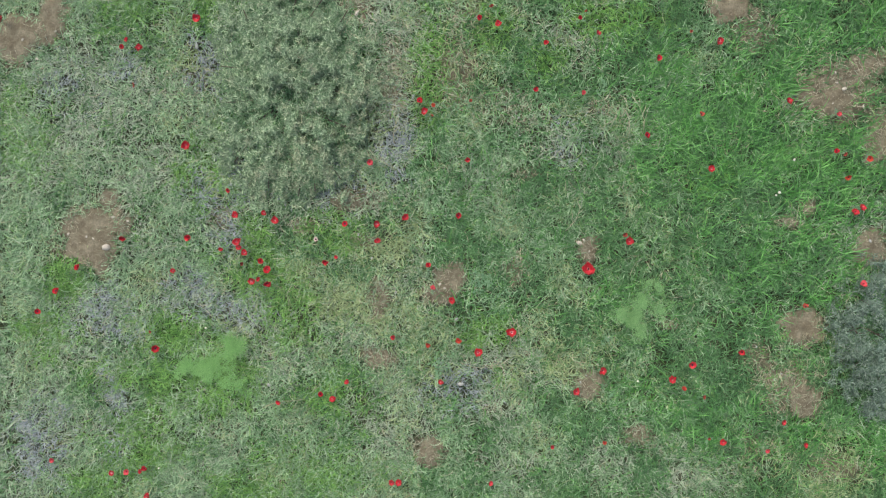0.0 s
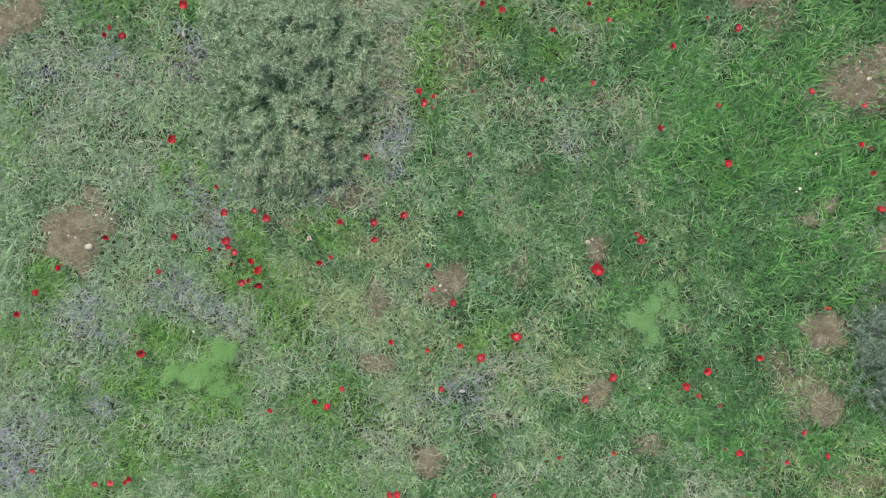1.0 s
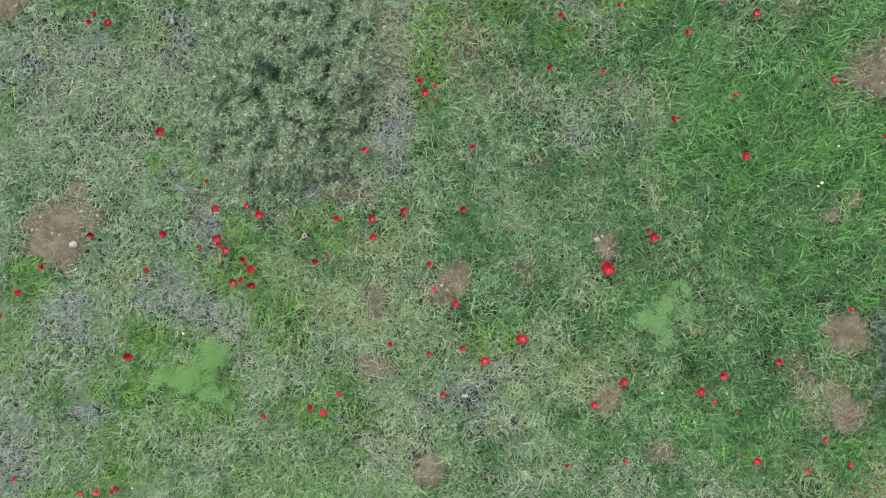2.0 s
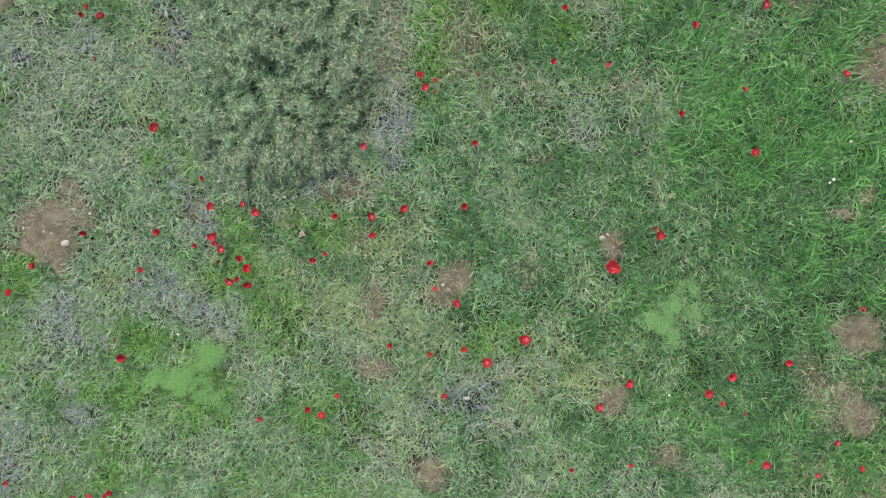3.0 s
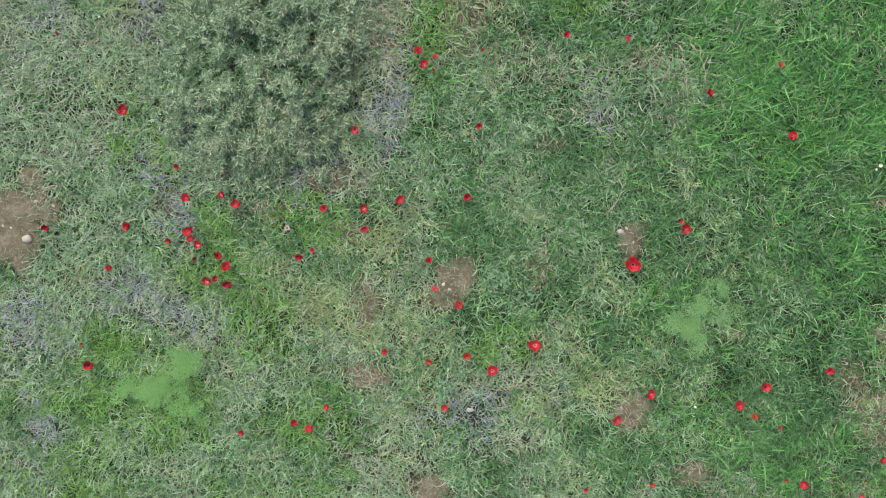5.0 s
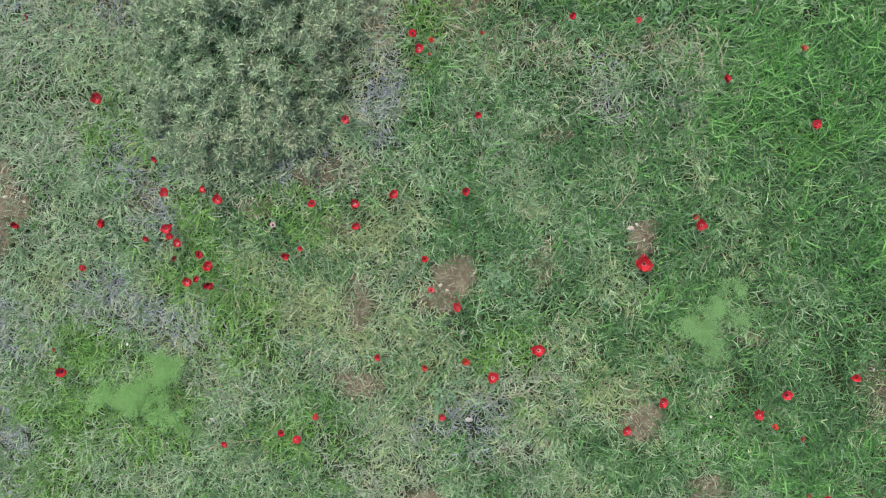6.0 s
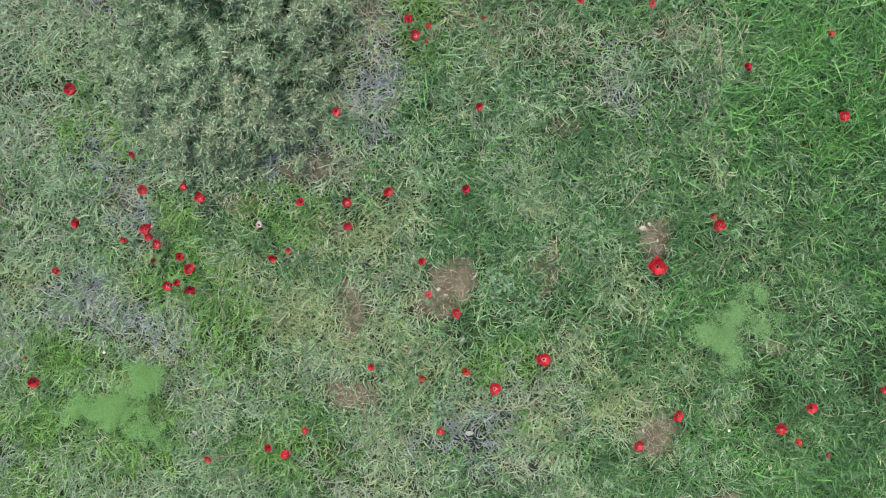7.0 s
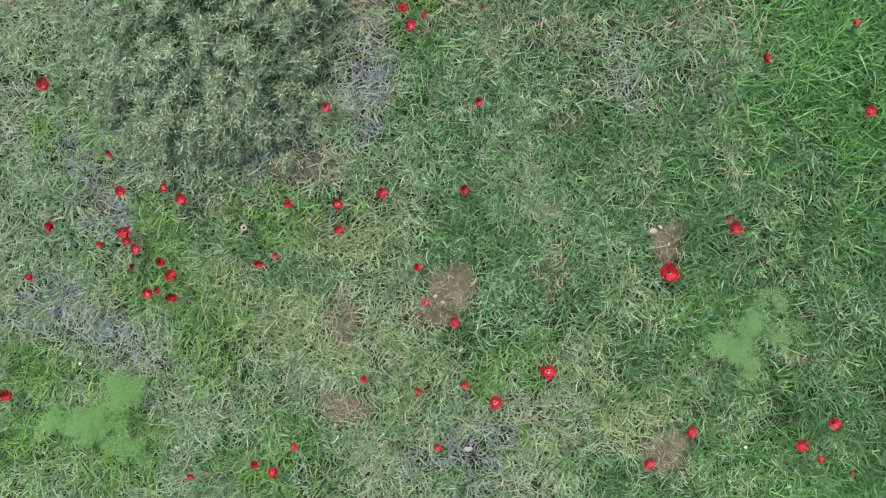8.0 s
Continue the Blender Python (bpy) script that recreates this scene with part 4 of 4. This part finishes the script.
# ---- low grey-green shrubs ----
def shrub(x, y, rx, ry, height, shoots, seed, leaf, withered, label):
    rng = np.random.default_rng(seed)
    base = z_at(x, y)
    thing = tagged(new("shrub"), label, "shrub", "low shrubs")
    thing.matrix_basis = pose(x, y, base)
    slope = lambda px, py: ground_height(px + x, py + y) - base
    # shoots crowd over a low uneven dome, with gaps between the boughs
    want = shoots * 5
    r, a = np.sqrt(rng.random(want)), rng.uniform(0, 2 * np.pi, want)
    edge = 0.8 + 0.5 * value_noise(np.cos(a) * 2, np.sin(a) * 2, 0.7, seed)
    px, py = rx * r * edge * np.cos(a), ry * r * edge * np.sin(a)
    bough = value_noise(px, py, 0.2, seed + 1) * 0.2 + value_noise(px, py, 0.065, seed + 3) * 0.4 + value_noise(px, py, 0.03, seed + 2) * 0.4
    keep = rng.random(want) < np.clip(4.0 * (bough - 0.34), 0.05, 1.0) * (1 - 0.85 * r ** 3)
    px, py, r, bough = (v[keep][:shoots] for v in (px, py, r, bough))
    n = len(px)
    dome = height * (1 - 0.8 * r ** 1.7)
    pz = slope(px, py) + dome * (0.1 + 1.3 * bough) * rng.uniform(0.72, 1.0, n)
    # each shoot is a small star of slender leaves round an upright tip; towards the south-east they wither
    per = 9
    tilt_way, tilt = rng.uniform(0, 2 * np.pi, n), rng.uniform(0, 0.03, n)
    level = np.tile(np.linspace(0, 1, per), n)
    az = np.repeat(rng.uniform(0, 2 * np.pi, n), per) + np.tile(np.arange(per) * 2.4, n)
    drop = 0.03 * (1 - level)
    root = np.stack([np.repeat(px + tilt * np.cos(tilt_way), per) + 0.004 * np.cos(az), np.repeat(py + tilt * np.sin(tilt_way), per) + 0.004 * np.sin(az), np.repeat(pz, per) - 0.7 * drop], axis=1)
    m = n * per
    long, wide = rng.uniform(0.019, 0.036, m) * (1.15 - 0.5 * level), rng.uniform(0.0039, 0.0060, m)
    rise, droop = 5 + 50 * level + rng.uniform(-12, 12, m), rng.uniform(-20, 20, m) + 25 * level
    wither = np.repeat(rng.random(n) < withered * np.clip(0.25 + 0.9 * (px / rx - py / ry) + 1.2 * (value_noise(px, py, 0.2, seed + 6) - 0.5), 0.04, 0.9), per)
    for name, mine, mat, text in (("crown", ~wither, leaf, "crown of small narrow grey-green leaves"), ("withered_crown", wither, dry_shrub_leaf, "pale olive half-withered shoots")):
        if mine.any():
            part(name, ribbons(name, root[mine], az[mine], long[mine], wide[mine], rise[mine], droop[mine], mat, 0.4, 1.8, (0.0, 0.5), rng), thing, None, text)
    # lower inner leaves, coloured darker to paint the shade between the boughs
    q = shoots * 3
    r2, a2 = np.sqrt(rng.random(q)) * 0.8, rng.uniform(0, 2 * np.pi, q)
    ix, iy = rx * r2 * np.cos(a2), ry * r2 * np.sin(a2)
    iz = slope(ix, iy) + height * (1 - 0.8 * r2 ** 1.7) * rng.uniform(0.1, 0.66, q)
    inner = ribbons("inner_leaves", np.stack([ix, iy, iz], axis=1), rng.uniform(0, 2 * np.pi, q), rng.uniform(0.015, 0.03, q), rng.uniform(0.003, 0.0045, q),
                    rng.uniform(0, 60, q), rng.uniform(-20, 30, q), shaded_shrub_leaf, 0.5, 1.0, (0.0, 0.5), rng)
    part("inner_leaves", inner, thing, None, "inner leaves of the shrub, coloured dark green as in shade")
    # woody stems from the root outwards
    for k in range(16):
        ang = 2 * math.pi * k / 16 + float(rng.uniform(-0.2, 0.2))
        ex, ey = rx * 0.8 * math.cos(ang), ry * 0.8 * math.sin(ang)
        pts = []
        for s in (0.0, 0.25, 0.5, 0.75, 1.0):
            wx, wy = ex * s + 0.02 * float(rng.normal()) * s, ey * s + 0.02 * float(rng.normal()) * s
            pts.append(Vector((wx, wy, float(slope(np.array([wx]), np.array([wy]))[0]) - 0.01 + height * 0.5 * math.sin(min(1, s * 1.2) * 1.9) * 0.8)))
        verts, faces = [], []
        for i, p in enumerate(pts):
            rad = 0.008 * (1 - 0.16 * i)
            for c in range(6):
                b = 2 * math.pi * c / 6
                verts.append((p.x + rad * math.cos(b), p.y + rad * math.sin(b) * 0.9, p.z + rad * math.sin(b) * 0.5))
        for i in range(len(pts) - 1):
            for c in range(6):
                u, v = 6 * i + c, 6 * i + (c + 1) % 6
                faces.append((u, v, v + 6, u + 6))
        part("stem", mesh_from("stem", verts, faces, [shrub_wood], True), thing)


shrub(-0.882, 0.915, 0.54, 0.77, 0.25, 3700, 71, shrub_leaf, 0.34, "low rounded grey-green shrub with a dark leafy heart")
shrub(2.58, -0.51, 0.38, 0.44, 0.25, 1800, 72, blue_shrub_leaf, 0.0, "low bluish grey-green shrub at the meadow's edge")


# ---- long dry stalks ----
def dry_stalk(x0, y0, x1, y1, lift, seed):
    """A bent straw with a few side blades, lying over the grass from one place to another."""
    rng = random.Random(seed)
    thing = tagged(new("dry_stalk"), "long pale dry grass stalk lying over the sward", "grass stalk", "dry stalks")
    base = z_at(x0, y0)
    thing.matrix_basis = pose(x0, y0, base)
    run = Vector((x1 - x0, y1 - y0, 0))
    side = Vector((-run.y, run.x, 0)) * rng.uniform(-0.12, 0.12)
    line = []
    for k in range(7):
        s = k / 6
        p = run * s + side * math.sin(math.pi * s)
        line.append(Vector((p.x, p.y, z_at(x0 + p.x, y0 + p.y) - base + lift * min(1, 4 * s))))
    verts, faces = [], []
    for k, p in enumerate(line):
        rad = 0.0019 * (1 - 0.09 * k)
        across = Vector((-run.y, run.x, 0)).normalized()
        for c in range(5):
            b = 2 * math.pi * c / 5
            verts.append(p + across * rad * math.cos(b) + Vector((0, 0, rad * math.sin(b))))
    for k in range(6):
        for c in range(5):
            u, v = 5 * k + c, 5 * k + (c + 1) % 5
            faces.append((u, v, v + 5, u + 5))
    stem = part("stem", mesh_from("stem", verts, faces, [straw], True), thing)
    blade_rng = np.random.default_rng(seed)
    n = 5
    root = np.array([tuple(line[1 + k]) for k in range(n)])
    az = math.atan2(run.y, run.x) + blade_rng.uniform(-0.9, 0.9, n)
    for k in range(n):
        blade = ribbons("blade", root[k:k + 1], az[k:k + 1], blade_rng.uniform(0.04, 0.09, 1), np.full(1, 0.003), np.full(1, 15.0), np.full(1, -15.0), straw, 0.5, 1.0, (0.0, 0.36, 0.7), blade_rng)
        part("blade", blade, stem)


for i, (x0, y0, x1, y1, lift) in enumerate([
    (0.403, -0.598, 0.438, -0.413, 0.07), (0.089, -0.685, 0.370, -0.691, 0.07), (0.220, -0.704, 0.408, -0.664, 0.07),
    (-0.799, 1.346, -0.568, 1.250, 0.07), (1.132, 0.639, 1.058, 0.858, 0.07), (0.440, -0.409, 0.452, -0.496, 0.07),
    (-0.634, 1.261, -0.469, 1.209, 0.07), (-0.636, 1.166, -0.467, 1.398, 0.07), (0.707, 0.100, 0.792, 0.263, 0.07),
    (-0.293, 0.629, -0.260, 0.771, 0.07), (-0.252, 0.452, -0.466, 0.561, 0.07), (0.989, 0.792, 0.936, 0.678, 0.07),
    (1.017, 0.811, 1.043, 0.636, 0.07), (-0.844, -0.932, -1.104, -0.973, 0.07),
]):
    dry_stalk(x0, y0, x1, y1, lift, 600 + i)


# ---- taller tufts that stand out of the sward ----
def grass_tuft(x, y, reach, fresh, seed):
    rng = np.random.default_rng(seed)
    n = 28
    base = z_at(x, y)
    mat, label = (fresh_grass, "spreading tuft of yellow-green grass blades") if fresh else (blue_grass, "spreading tuft of tall pale green grass blades")
    thing = tagged(new("grass_tuft"), label, "grass tuft", "tall grass tufts")
    thing.matrix_basis = pose(x, y, base)
    az = rng.uniform(0, 2 * np.pi, n)
    root = np.stack([0.012 * np.cos(az), 0.012 * np.sin(az), np.full(n, -0.004)], axis=1)
    for k in range(n):
        me = ribbons("blade", root[k:k + 1], az[k:k + 1], reach * rng.uniform(0.6, 1.2, 1), rng.uniform(0.0035, 0.006, 1), rng.uniform(35, 75, 1), rng.uniform(-25, 10, 1), mat, 0.4, 0.8, (0.0, 0.36, 0.7), rng)
        part("blade", me, thing)


for i, (x, y, reach) in enumerate([
    (1.020, 0.730, 0.120), (0.915, 0.717, 0.100), (0.752, 0.624, 0.093), (-1.501, 0.177, 0.103),
    (-1.612, 0.289, 0.099), (-1.191, 0.285, 0.088), (1.482, -0.436, 0.103), (0.628, 0.017, 0.083),
]):
    grass_tuft(x, y, reach, False, 700 + i)
for i, (x, y, reach) in enumerate([
    (-1.117, 0.126, 0.102), (-1.345, 0.450, 0.110), (-1.441, -0.024, 0.090), (-1.539, -0.887, 0.131),
    (-1.010, -0.361, 0.090), (-1.192, -0.250, 0.090), (-0.760, -0.911, 0.091), (0.371, -0.751, 0.095),
    (0.813, 0.563, 0.081),
]):
    grass_tuft(x, y, reach, True, 750 + i)
